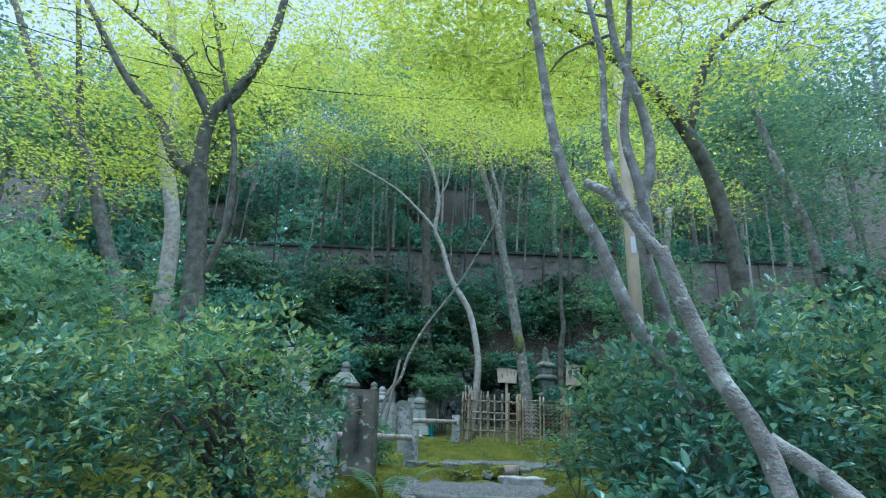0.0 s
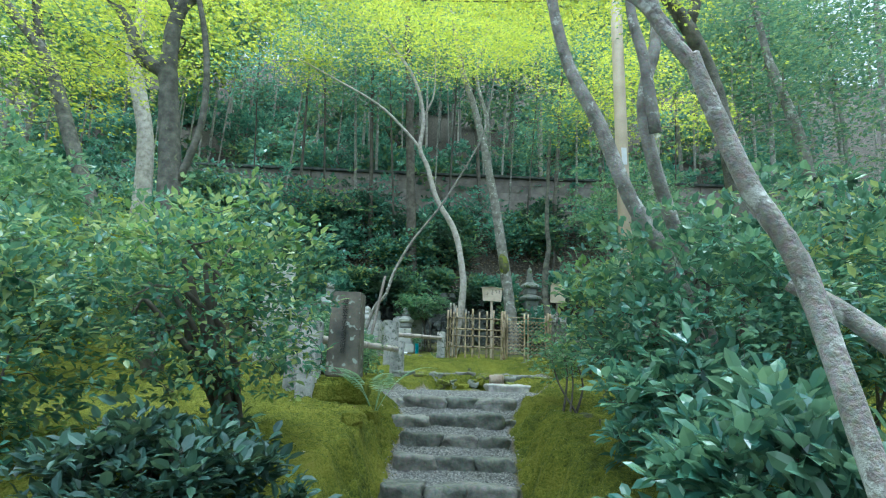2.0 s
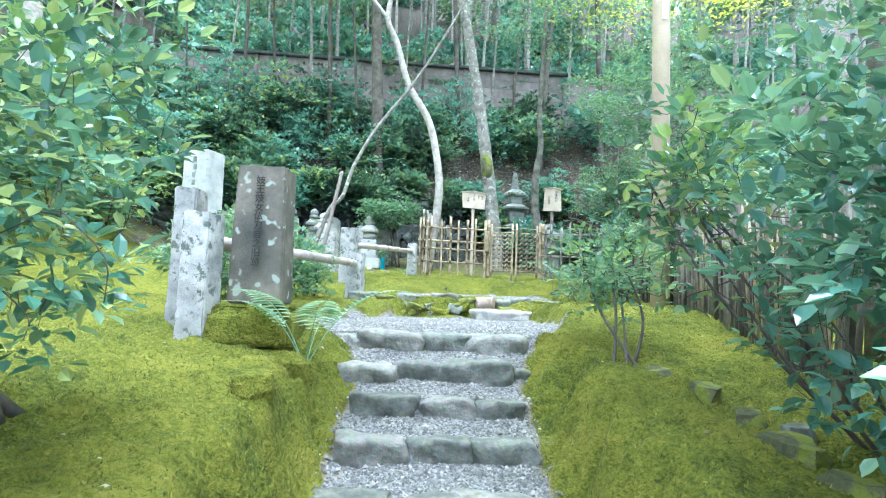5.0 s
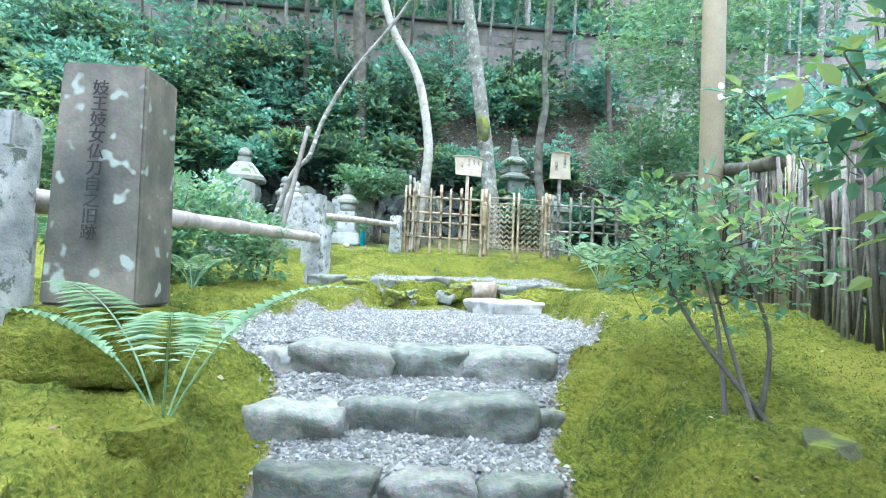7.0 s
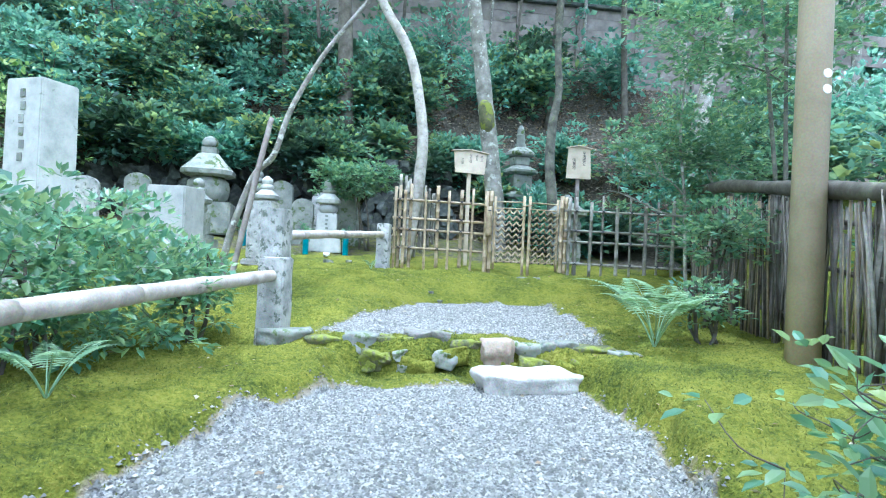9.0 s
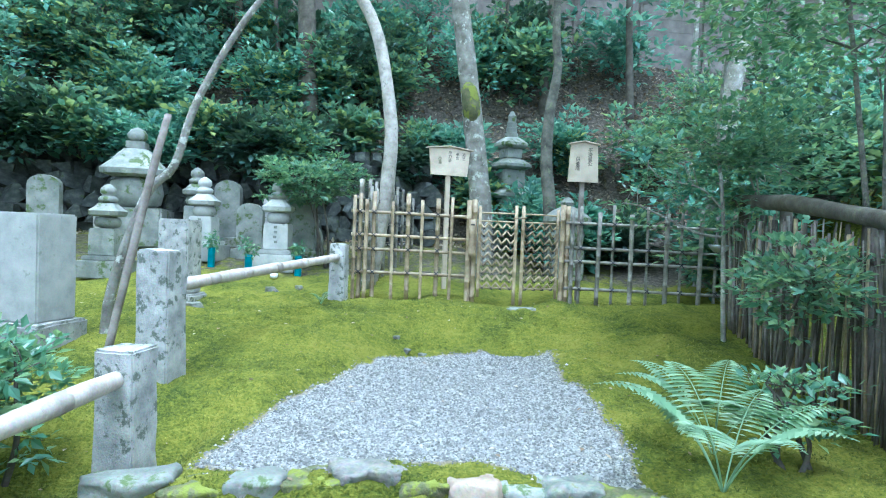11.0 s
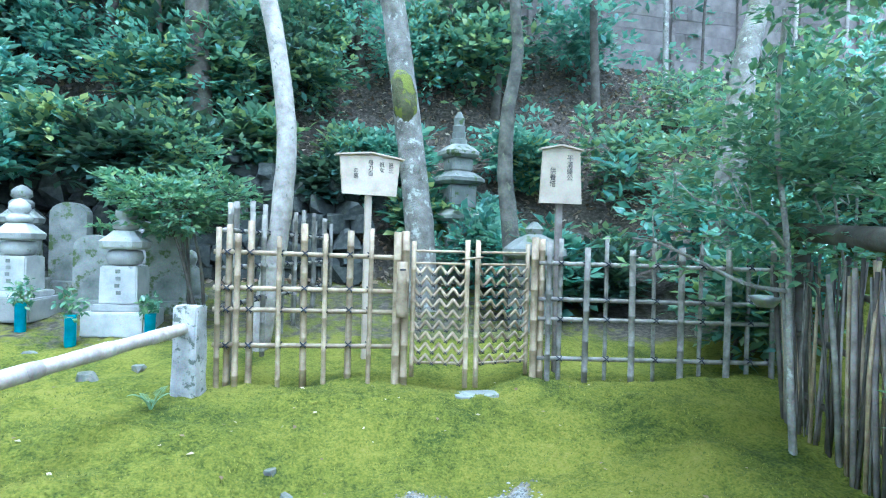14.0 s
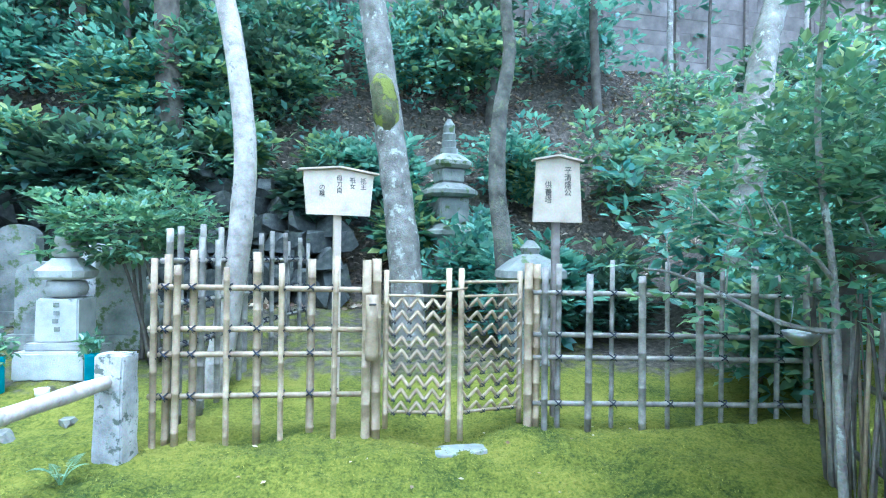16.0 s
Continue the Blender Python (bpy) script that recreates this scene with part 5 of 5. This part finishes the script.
# trees by the graves
tree("pale_tree", (1.0, 16.4, gz(1.0, 16.4) - 0.1), [
    ([(0.85, 16.4, 1.8), (0.97, 16.4, 2.5), (1.08, 16.4, 3.4), (1.08, 16.4, 4.25), (0.83, 16.6, 5.5), (0.3, 16.7, 6.45), (-0.02, 16.8, 7.5), (-0.26, 16.8, 8.08), (-0.2, 16.8, 9.1), (-0.55, 16.8, 10.4), (-1.5, 16.8, 11.8)], 0.112, 0.045),
    ([(-0.26, 16.8, 8.08), (-0.75, 16.8, 8.65), (-1.6, 16.8, 9.45), (-2.9, 16.8, 10.2), (-4.2, 16.8, 10.9)], 0.05, 0.02),
    ([(-0.2, 16.8, 9.1), (0.1, 16.8, 9.9), (0.1, 16.8, 11.5)], 0.035, 0.015)], PALEBARK, "slender pale-barked tree with a bent trunk",
    np.vstack([cloud(60, (-1.5, 16.5, 12.2), (3.2, 2, 1.2), 1), cloud(26, (-3.6, 16.8, 10.8), (1.6, 1.2, 0.7), 2)]), MAPLE, 0.11, 40, 0.9, 1)
tree("mossy_tree", (2.7, 17.7, gz(2.7, 17.7) - 0.1), [
    ([(2.74, 17.7, 2.0), (2.68, 17.7, 2.9), (2.6, 17.7, 3.6), (2.43, 17.75, 4.85), (2.24, 17.8, 6.2), (2.02, 17.8, 7.4), (1.76, 17.8, 8.7), (1.4, 17.8, 10.1), (1.0, 17.8, 11.4), (0.6, 17.8, 13.5)], 0.2, 0.08),
    ([(1.76, 17.8, 8.7), (1.84, 17.8, 9.6), (1.5, 17.8, 11.2), (1.9, 17.8, 13)], 0.09, 0.03)], BARK, "grey tree trunk with moss and white lichen",
    cloud(120, (1.6, 16.6, 12.4), (3.6, 2.6, 1.6), 3), MAPLE, 0.11, 40, 0.95, 2)
tree("slim_tree", (3.75, 17.3, gz(3.75, 17.3) - 0.1), [([(3.78, 17.3, 1.9), (3.68, 17.2, 3.0), (3.58, 17.2, 3.85), (3.6, 17.2, 4.6), (3.7, 17.2, 5.3), (3.65, 17.2, 6.2), (3.8, 17.3, 9)], 0.12, 0.05)], MAPLEBARK,
     "slim grey tree leaning behind the gate", cloud(80, (3.8, 17.0, 8.9), (2.4, 2.0, 1.2), 4), WOODLEAF, 0.1, 36, 0.7, 3)
tree("mossy_tree", (5.8, 16.3, gz(5.8, 16.3) - 0.1), [([(5.75, 16.3, 1.7), (5.8, 16.3, 2.5), (5.9, 16.3, 3.5), (6.0, 16.3, 4.35), (6.2, 16.4, 5.3), (6.5, 16.5, 6.2), (7.0, 16.6, 9)], 0.2, 0.1)], BARK,
     "thick grey tree beside the bamboo fence", cloud(110, (6.2, 15.8, 9.6), (3, 2.6, 1.6), 5), MAPLE, 0.11, 40, 0.95, 4)
tree("dark_tree", (-0.5, 20.3, gz(-0.5, 20.3) - 0.2), [([(-0.35, 20.3, 3.2), (-0.42, 20.4, 4.6), (-0.5, 20.5, 6.5), (-0.7, 20.5, 10), (-1.0, 20.5, 15)], 0.24, 0.12)], DARKBARK,
     "thick dark tree trunk on the slope", cloud(70, (-1, 20.5, 14.5), (3, 2.5, 2), 6), WOODLEAF, 0.13, 40, 0.95, 5)

for nm, parent_name, rows in (("moss_patch", "mossy_tree", [(2.47, 17.69, 4.45, 0.1), (2.45, 17.67, 4.6, 0.148), (2.42, 17.68, 4.8, 0.15), (2.38, 17.69, 5.0, 0.138), (2.36, 17.7, 5.1, 0.08)]),):
    o = tubes(nm, [[(x - 2.7, y - 17.7, z - gz(2.7, 17.7) + 0.1, r) for x, y, z, r in rows]], MOSSROCK, bpy.data.objects[parent_name], 12, 0.12)
    o["label"] = "yellow-green moss patch"

# thin trees on the slope
rng = random.Random(77)
for k in range(18):
    x = -6.5 + 0.95 * k + rng.uniform(-0.35, 0.35)
    y = rng.uniform(20.4, 22.6)
    z = gz(x, y)
    lean = rng.uniform(-0.5, 0.5)
    r = rng.choice((0.04, 0.055, 0.07, 0.1))
    tree("slope_tree", (x, y, z - 0.1), [([(x, y, z - 0.2), (x + lean * 0.4, y, z + 2.5), (x + lean, y - 0.2, z + 6), (x + lean * 1.4, y - 0.3, z + 8.5)], r, r * 0.45)], (DARKBARK, BARK, DARKBARK)[k % 3],
         "thin dark tree on the leaf-strewn slope", cloud(36, (x + lean, y - 0.8, z + 7.3), (1.6, 1.8, 1.7), 600 + k), WOODLEAF if k % 3 else DARKLEAF, 0.15, 26, 0.9, 620 + k, QUADLEAF, 0.3, 7, group="trees on the slope", twigs=14)

# props leaning by the graves
prop = tubes("wooden_prop", [smooth_path([(-1.22, 13.2, gz(-1.22, 13.2) - 0.05, 0.034), (-1.0, 13.35, 2.87, 0.034), (-0.89, 13.5, 3.56, 0.03)], 8)], OLDWOOD, None, 8, 0.08)
tagged(prop, "split weathered wooden prop standing in the moss", "prop")
tree("leaning_branch", (-1.38, 13.6, gz(-1.38, 13.6)), [([(-1.4, 13.6, 1.6), (-1.36, 13.6, 2.0), (-1.25, 13.6, 2.42), (-1.07, 13.6, 2.91), (-0.86, 13.6, 3.16), (-0.69, 13.6, 3.71), (-0.3, 13.6, 4.45), (0.28, 13.6, 5.25), (0.76, 13.6, 6.06), (1.3, 13.6, 7.16), (1.48, 13.6, 8.14), (1.67, 13.6, 9.4)], 0.048, 0.014)], BARK,
     "thin bare leaning tree held by a prop")

# maples and trees round the lower path
tree("leaning_maple", (1.5, 2.05, gz(1.5, 2.05) - 0.1), [
    ([(1.5, 2.0, -0.2), (1.34, 2.05, 0.7), (1.18, 2.1, 1.5), (1.11, 2.1, 1.71), (1.0, 2.1, 1.9), (0.92, 2.1, 2.11), (0.855, 2.1, 2.3), (0.835, 2.1, 2.37)], 0.041, 0.027),
    ([(0.85, 2.1, 2.32), (0.76, 2.1, 2.44), (0.68, 2.12, 2.58), (0.57, 2.15, 2.66)], 0.026, 0.02),
    ([(0.8, 2.1, 2.41), (0.69, 2.1, 2.6), (0.65, 2.1, 2.85), (0.655, 2.1, 3.22), (0.6, 2.1, 3.6), (0.5, 2.2, 4.3)], 0.018, 0.01),
    ([(2.3, 2.1, 0.75), (1.86, 2.35, 1.24), (1.6, 2.5, 1.54), (1.42, 2.6, 1.7)], 0.042, 0.038)], BARK, "leaning pruned tree with pale mottled bark and a cut stub")
tree("forked_tree", (2.5, 5.0, gz(2.5, 5.0) - 0.1), [
    ([(2.5, 5.0, 0.3), (2.0, 4.8, 2.0), (1.56, 4.65, 2.7), (1.31, 4.6, 3.31), (1.09, 4.6, 3.77), (0.95, 4.6, 4.38), (0.85, 4.6, 5.2), (0.7, 4.6, 6.5)], 0.072, 0.035)], BARK,
    "grey curving tree trunk rising from the shrubs", cloud(80, (0.9, 5.2, 6.4), (2.2, 1.8, 0.9), 7), MAPLE, 0.062, 72, 0.6, 6)
tree("forked_tree", (2.7, 5.1, gz(2.7, 5.1) - 0.1), [
    ([(2.7, 5.1, 0.3), (2.1, 4.9, 2.2), (1.68, 4.6, 3.33), (1.8, 4.6, 4.02), (1.81, 4.6, 4.42), (1.71, 4.6, 4.9), (1.56, 4.6, 5.47), (1.5, 4.6, 7)], 0.062, 0.032),
    ([(1.72, 4.5, 3.2), (1.62, 4.4, 3.75), (1.53, 4.4, 4.24), (1.6, 4.4, 4.9), (1.7, 4.4, 6)], 0.05, 0.026)], BARK,
    "grey forked tree with a twisting limb", cloud(80, (2.4, 5.4, 6.2), (2.2, 1.8, 1.0), 8), MAPLE, 0.062, 72, 0.6, 7)
tree("maple", (-3.75, 8.6, gz(-3.75, 8.6) - 0.1), [
    ([(-3.7, 8.6, 1.2), (-3.75, 8.6, 3.5), (-3.85, 8.6, 4.5), (-4.0, 8.6, 5.5), (-4.05, 8.6, 6.0), (-4.0, 8.6, 6.8), (-3.6, 8.6, 7.4), (-3.2, 8.6, 8.4), (-3.0, 8.6, 10)], 0.19, 0.06),
    ([(-4.05, 8.6, 5.7), (-4.46, 8.6, 6.0), (-4.88, 8.6, 6.73), (-5.65, 8.6, 7.6), (-6.7, 8.6, 9.2)], 0.11, 0.05),
    ([(-4.0, 8.6, 6.77), (-4.6, 8.6, 7.76), (-4.97, 8.6, 8.16), (-6.2, 8.6, 9.2)], 0.09, 0.04),
    ([(-3.65, 8.6, 4.0), (-3.43, 8.6, 5.04), (-3.55, 8.6, 6.36), (-4.0, 8.6, 7.9), (-4.4, 8.6, 9.3)], 0.06, 0.03)], MAPLEBARK, "forked maple with mossy fork and yellow-green leaves",
    np.vstack([cloud(100, (-4.0, 8.6, 8.7), (3.4, 2.2, 1.3), 10), cloud(40, (-5.7, 8.8, 6.2), (2.0, 1.2, 0.9), 11)]), MAPLE, 0.07, 66, 0.7, 9)
tree("maple", (-7.0, 12.4, gz(-7.0, 12.4) - 0.1), [
    ([(-6.8, 12.4, 3.0), (-6.95, 12.4, 4.35), (-7.6, 12.4, 5.8), (-8.4, 12.4, 7.7), (-8.9, 12.4, 8.45), (-9.75, 12.4, 9.36), (-10.5, 12.4, 10.5), (-11.5, 12.4, 12.4)], 0.19, 0.08),
    ([(-8.75, 12.4, 8.2), (-9.0, 12.4, 9.2), (-9.26, 12.4, 10.2), (-9.84, 12.4, 12.5)], 0.11, 0.06)], MAPLEBARK, "slanting maple with pale lichen on its bark",
    cloud(120, (-8.6, 12.6, 9.6), (4.2, 2.5, 3.2), 12), MAPLE, 0.11, 48, 0.9, 10)
tree("pale_tree", (-7.9, 16.0, gz(-7.9, 16.0) - 0.1), [([(-7.8, 16, 4), (-7.95, 16, 7.5), (-8.7, 16, 10.2), (-8.65, 16, 11.8), (-9.6, 16, 15.8)], 0.26, 0.14)], PALEBARK, "tall pale tree trunk",
     cloud(95, (-7.5, 16.2, 13.5), (5, 2.5, 3.6), 13), MAPLE, 0.13, 55, 0.95, 11)
tree("right_maple", (6.9, 10.0, gz(6.9, 10) - 0.1), [([(6.95, 10, 2.4), (6.8, 10, 5.4), (6.4, 10, 7.0), (6.28, 10, 7.5), (6.0, 10, 9.5)], 0.12, 0.05)], BARK, "slim tree with layered leaves on the bank",
     np.vstack([cloud(130, (6.2, 9.8, 8.3), (3.0, 2.2, 1.8), 14), cloud(90, (7.3, 10, 5.8), (2.4, 2, 1.6), 15), cloud(70, (9.0, 11, 10), (3, 2.2, 2.4), 19)]), WOODLEAF, 0.09, 46, 0.75, 12)

# overhanging canopy of the maple that reaches over the path
tree("maple", (3.9, 7.4, gz(3.9, 7.4) - 0.1), [
    ([(3.95, 7.4, 1.0), (3.9, 7.3, 4), (3.4, 7.2, 6), (2.0, 7.0, 7.4), (0.5, 6.9, 8.0), (-1.5, 6.9, 8.3)], 0.14, 0.03),
    ([(3.4, 7.2, 6), (3.9, 7.0, 7.4), (5.2, 6.8, 8.4)], 0.08, 0.03)], MAPLEBARK, "maple whose bright leaves spread over the path",
    np.vstack([cloud(150, (0.6, 8.0, 7.8), (3.2, 2.4, 1.1), 16), cloud(45, (4.6, 7.2, 8.0), (2.4, 2.0, 1.0), 17), cloud(60, (0.6, 5.6, 6.2), (1.6, 1.0, 0.5), 18), cloud(160, (2.2, 12.6, 9.3), (4.2, 2.6, 0.9), 20)]), MAPLE, 0.062, 72, 0.65, 13)

# woodland on the hill behind the wall
rng = random.Random(31)
for k in range(150):
    y = 23.9 + 22 * rng.random() ** 1.4
    x = rng.uniform(-0.68, 0.68) * (y + 4)
    if k >= 120:
        y, x = rng.uniform(13, 27), (rng.uniform(-30, -13) if k % 3 else rng.uniform(12, 24))
    z = gz(x, y)
    hh = rng.uniform(9, 14)
    lean = rng.uniform(-0.8, 0.8)
    r = rng.choice((0.05, 0.06, 0.08, 0.15))
    low = cloud(44, (x + lean * 0.7, y, z + hh * 0.74), (1.9, 1.7, hh * 0.3), 200 + k)
    # Trees to the left get yellower leaves: their lit look is put into colour.
    tree("woodland_tree", (x, y, z - 0.2), [([(x, y, z - 0.3), (x + lean * 0.3, y, z + hh * 0.4), (x + lean, y, z + hh)], r, r * 0.4)], (BARK, PALEBARK, BARK, GREYBAMBOO)[k % 4],
         "slender woodland tree on the hillside", low, ((MAPLE, YOUNG, WOODLEAF) if x < -0.2 * y else (WOODLEAF, WOODLEAF, YOUNG))[k % 3], 0.27, 25, 1.1, 300 + k, QUADLEAF, 0.35, 6, group="trees of the hillside wood", twigs=12)
for k in range(90):
    y = 23.7 + 18 * rng.random() ** 1.5
    x = rng.uniform(-0.64, 0.64) * (y + 3)
    z = gz(x, y)
    bush("hillside_shrub", (x, y, z), (x, y, z + 1.3), (2.2, 1.4, 1.6), 120, 8, 0.28, (WOODLEAF, DARKLEAF, DARKLEAF)[k % 3], "undergrowth below the hillside wood", 140 + k, 2, shape=QUADLEAF, group="undergrowth of the wood", twigs=8, sides=3)

# overhead wire
wire = tubes("overhead_wire", [[(x, 10.6, 8.66 + 0.018 * (x + 0.5) ** 2, 0.012) for x in np.linspace(-14, 3.5, 24)]], CORD, None, 5)
tagged(wire, "thin black overhead wire strung to the utility pole", "wire")


# small stones lying about
rng = random.Random(14)
for x, y, w in ((1.25, 14.15, 0.12), (1.4, 14.1, 0.1), (1.15, 14.3, 0.08), (-0.9, 14.6, 0.2), (-0.3, 15.6, 0.22), (0.0, 15.9, 0.18), (3.2, 9.4, 0.14), (-1.0, 16.3, 0.16), (2.1, 5.9, 0.22)):
    ob = part("loose_stone", rock(w, w * 0.7, w * 0.5, rng.randrange(900), 0.008, 0.5), STEPSTONE)
    ob.matrix_basis = pose(x, y, gz(x, y) + w * 0.25, 0, 0, rng.uniform(0, 180))
    tagged(ob, "small grey stone lying in the moss", "stone", "loose stones")

for k, (x, y, w, a) in enumerate(((1.78, 6.75, 0.3, 65), (1.86, 6.4, 0.36, 80), (1.95, 6.02, 0.34, 60), (1.9, 5.65, 0.36, 100), (1.83, 5.25, 0.3, 85), (-0.66, 6.3, 0.34, 95), (-0.55, 7.0, 0.26, 60))):
    ob = part("mossy_stone", rock(w, w * 0.6, w * 0.55, 930 + k, 0.02, 0.5), GROUND if k > 4 else MOSSROCK)
    ob.matrix_basis = pose(x, y, gz(x, y) + w * 0.16, 0, 0, a)
    tagged(ob, "moss-grown stone half sunk in the bank", "stone", "mossy stones of the bank")
bowl = tagged(empty("hanging_bowl", 4.8, 14.45, 2.55), "small grey tin bowl hung on the bamboo fence", "bowl")
rows_ = [(0.0, 0.0), (0.06, 0.004), (0.1, 0.05), (0.125, 0.09), (0.118, 0.09), (0.093, 0.053), (0.055, 0.012), (0.0, 0.01)]
vv = np.array([(r * math.cos(q), r * math.sin(q), z) for r, z in rows_ for q in np.linspace(0, 2 * math.pi, 20, endpoint=False)])
ff = np.array([(i * 20 + j, i * 20 + (j + 1) % 20, i * 20 + 20 + (j + 1) % 20, i * 20 + 20 + j) for i in range(len(rows_) - 1) for j in range(20)])
mesh_object("bowl", vv, ff, TIN, bowl, True)
tubes("wire", [[(0.0, 0.12, 0.09, 0.004), (0.02, 0.11, 0.16, 0.004), (0.03, 0.1, 0.3, 0.004)]], TIN, bowl, 5)
thin = tree("thin_tree", (4.45, 13.9, gz(4.45, 13.9) - 0.05), [([(4.5, 13.84, 1.6), (4.47, 13.86, 2.3), (4.43, 13.86, 3.0), (4.36, 13.9, 3.8), (4.4, 13.9, 4.6)], 0.027, 0.014),
    ([(4.45, 13.86, 2.72), (4.2, 13.95, 2.76), (3.95, 14.1, 2.9), (3.7, 14.2, 3.02), (3.5, 14.2, 3.05)], 0.017, 0.007), ([(4.43, 13.86, 3.0), (4.15, 13.8, 3.2), (3.85, 13.75, 3.25)], 0.014, 0.006)], BARK,
    "thin crooked shrub stem beside the bamboo fence", cloud(16, (3.95, 14.0, 3.25), (0.55, 0.3, 0.25), 71), FRESH, 0.06, 14, 0.14, 72, SIMPLE, 0.4, 7, group="", twigs=14)


# ---- ferns ----
def fern(x, y, z, n, ln, seed, label, rise=1.0):
    rng = np.random.default_rng(seed)
    f = tagged(empty("fern", x, y, z), label, "fern", "ferns")
    for k in range(n):
        a = 2 * math.pi * k / n + rng.uniform(-0.3, 0.3)
        L = ln * rng.uniform(0.75, 1.1)
        t = np.linspace(0, 1, 28)
        out = L * (0.62 * t + 0.2 * t * t)
        p = np.stack([out * math.cos(a), out * math.sin(a), L * rise * (1.5 * t - 0.85 * t * t)], -1)
        d = np.gradient(p, axis=0)
        s = np.cross(d, (0, 0, 1.0))
        s /= np.linalg.norm(s, axis=1)[:, None] + 1e-9
        w = np.clip(np.interp(t, [0, 0.3, 0.4, 0.55, 1], [0, 0, 0.85, 1, 0.05]), 0, 1) * 0.23 * L
        at = np.repeat(p[5:], 2, 0)
        way = np.empty((2 * len(p[5:]), 3))
        way[0::2], way[1::2] = s[5:] + 0.8 * d[5:] / L * 12 * 0.06, -s[5:] + 0.8 * d[5:] / L * 12 * 0.06
        v, fc = leaf_arrays((SIMPLE[0] * np.array([1, 0.58, 1]), SIMPLE[1]), at, way, np.repeat(w[5:], 2), 0.08, rng)
        mesh_object("frond", v, fc, FERN, f)["kind"] = "stuff"
        tubes("stalk", [np.column_stack([p, np.linspace(0.005, 0.0015, len(p))])], FERN, f, 5)
    return f


fern(-0.52, 7.12, gz(-0.52, 7.12) - 0.02, 5, 0.78, 1, "tall fern with arching fronds on the mossy bank", 1.0)
fern(2.62, 10.98, gz(2.62, 10.98) - 0.02, 8, 0.82, 2, "spreading fern at the edge of the gravel")
fern(2.9, 11.5, gz(2.9, 11.5) - 0.02, 6, 0.7, 3, "spreading fern at the edge of the gravel")
fern(-1.5, 4.4, gz(-1.5, 4.4) - 0.02, 6, 0.45, 4, "fern under the evergreen shrubs")
fern(0.33, 14.85, gz(0.33, 14.85) - 0.01, 5, 0.2, 6, "small pale weed beside the stone post")
fern(-1.2, 9.6, gz(-1.2, 9.6) - 0.02, 6, 0.4, 5, "fern under the leafy shrub")


# ---- pebbles, moss, fallen leaves ----
rng = np.random.default_rng(8)
n = 170000
px, py = rng.uniform(-1.3, 3.0, n), rng.uniform(5.4, 14.6, n)
ok = gravel_amount(px, py) > -0.03 + rng.normal(0, 0.03, n)
px, py = px[ok], py[ok]
pr = (rng.gamma(4, 0.0013, len(px)) + 0.003) * np.interp(py, [7.5, 9.5], [1.2, 0.95])
o8 = np.array([(1, 0, -0.3), (-1, 0, -0.3), (0, 1, -0.3), (0, -1, -0.3), (0, 0, 1)], float)
f8 = np.array([(0, 2, 4), (2, 1, 4), (1, 3, 4), (3, 0, 4)])
an = rng.uniform(0, 6.28, len(px))
loc = o8[None] * rng.uniform(0.6, 1.3, (len(px), 5, 1)) * np.array([1.25, 1, 0.7])
rot = np.stack([loc[..., 0] * np.cos(an)[:, None] - loc[..., 1] * np.sin(an)[:, None], loc[..., 0] * np.sin(an)[:, None] + loc[..., 1] * np.cos(an)[:, None], loc[..., 2]], -1)
pv = rot * pr[:, None, None] + np.stack([px, py, height(px, py) + pr * 0.35], -1)[:, None]
peb = mesh_object("gravel", pv.reshape(-1, 3), (f8[None] + (np.arange(len(px)) * 5)[:, None, None]).reshape(-1, 3), PEBBLE, None, True)
tagged(peb, "loose grey and white gravel pebbles", "gravel", kind="stuff")

n = 260000
mx, my = rng.uniform(-2.6, 4.2, n), 4.2 + 11.2 * rng.uniform(0, 1, n) ** 1.15
ok = gravel_amount(mx, my) < 0.02 + rng.normal(0, 0.03, n)
mx, my = mx[ok], my[ok]
at = np.stack([mx, my, height(mx, my) - 0.004], -1)
blade = (np.array([(0, -0.22, 0), (0, 0.22, 0), (1, 0, 0.0)]), np.array([(0, 1, 2)]))
v, f = leaf_arrays(blade, at, rng.normal(0, 0.8, at.shape) + np.array([0, 0, 0.75]), rng.uniform(0.009, 0.024, len(at)), 1.0, rng)
moss = mesh_object("moss", v, f, MOSSTUFT)
tagged(moss, "thick yellow-green moss tufts on the banks", "moss", kind="stuff")

n = 420
lx, ly = rng.uniform(-3, 4.2, n), rng.uniform(5, 15.4, n)
at = np.stack([lx, ly, height(lx, ly) + 0.012], -1)
v, f = leaf_arrays(SIMPLE, at, rng.normal(0, 1, at.shape) * np.array([1, 1, 0.12]), rng.uniform(0.02, 0.055, n), 0.3, rng)
tagged(mesh_object("fallen_leaves", v, f, DEADLEAF), "scattered brown and pale fallen leaves", "fallen leaves", kind="stuff")
n = 15000
lx, ly = rng.uniform(-9, 9, n), rng.uniform(18.8, 23, n)
at = np.stack([lx, ly, height(lx, ly) + 0.02], -1)
v, f = leaf_arrays(SIMPLE, at, rng.normal(0, 1, at.shape) * np.array([1, 1, 0.5]), rng.uniform(0.06, 0.13, n), 0.5, rng)
tagged(mesh_object("leaf_litter", v, f, DEADLEAF), "brown leaf litter on the wooded slope", "leaf litter", kind="stuff")
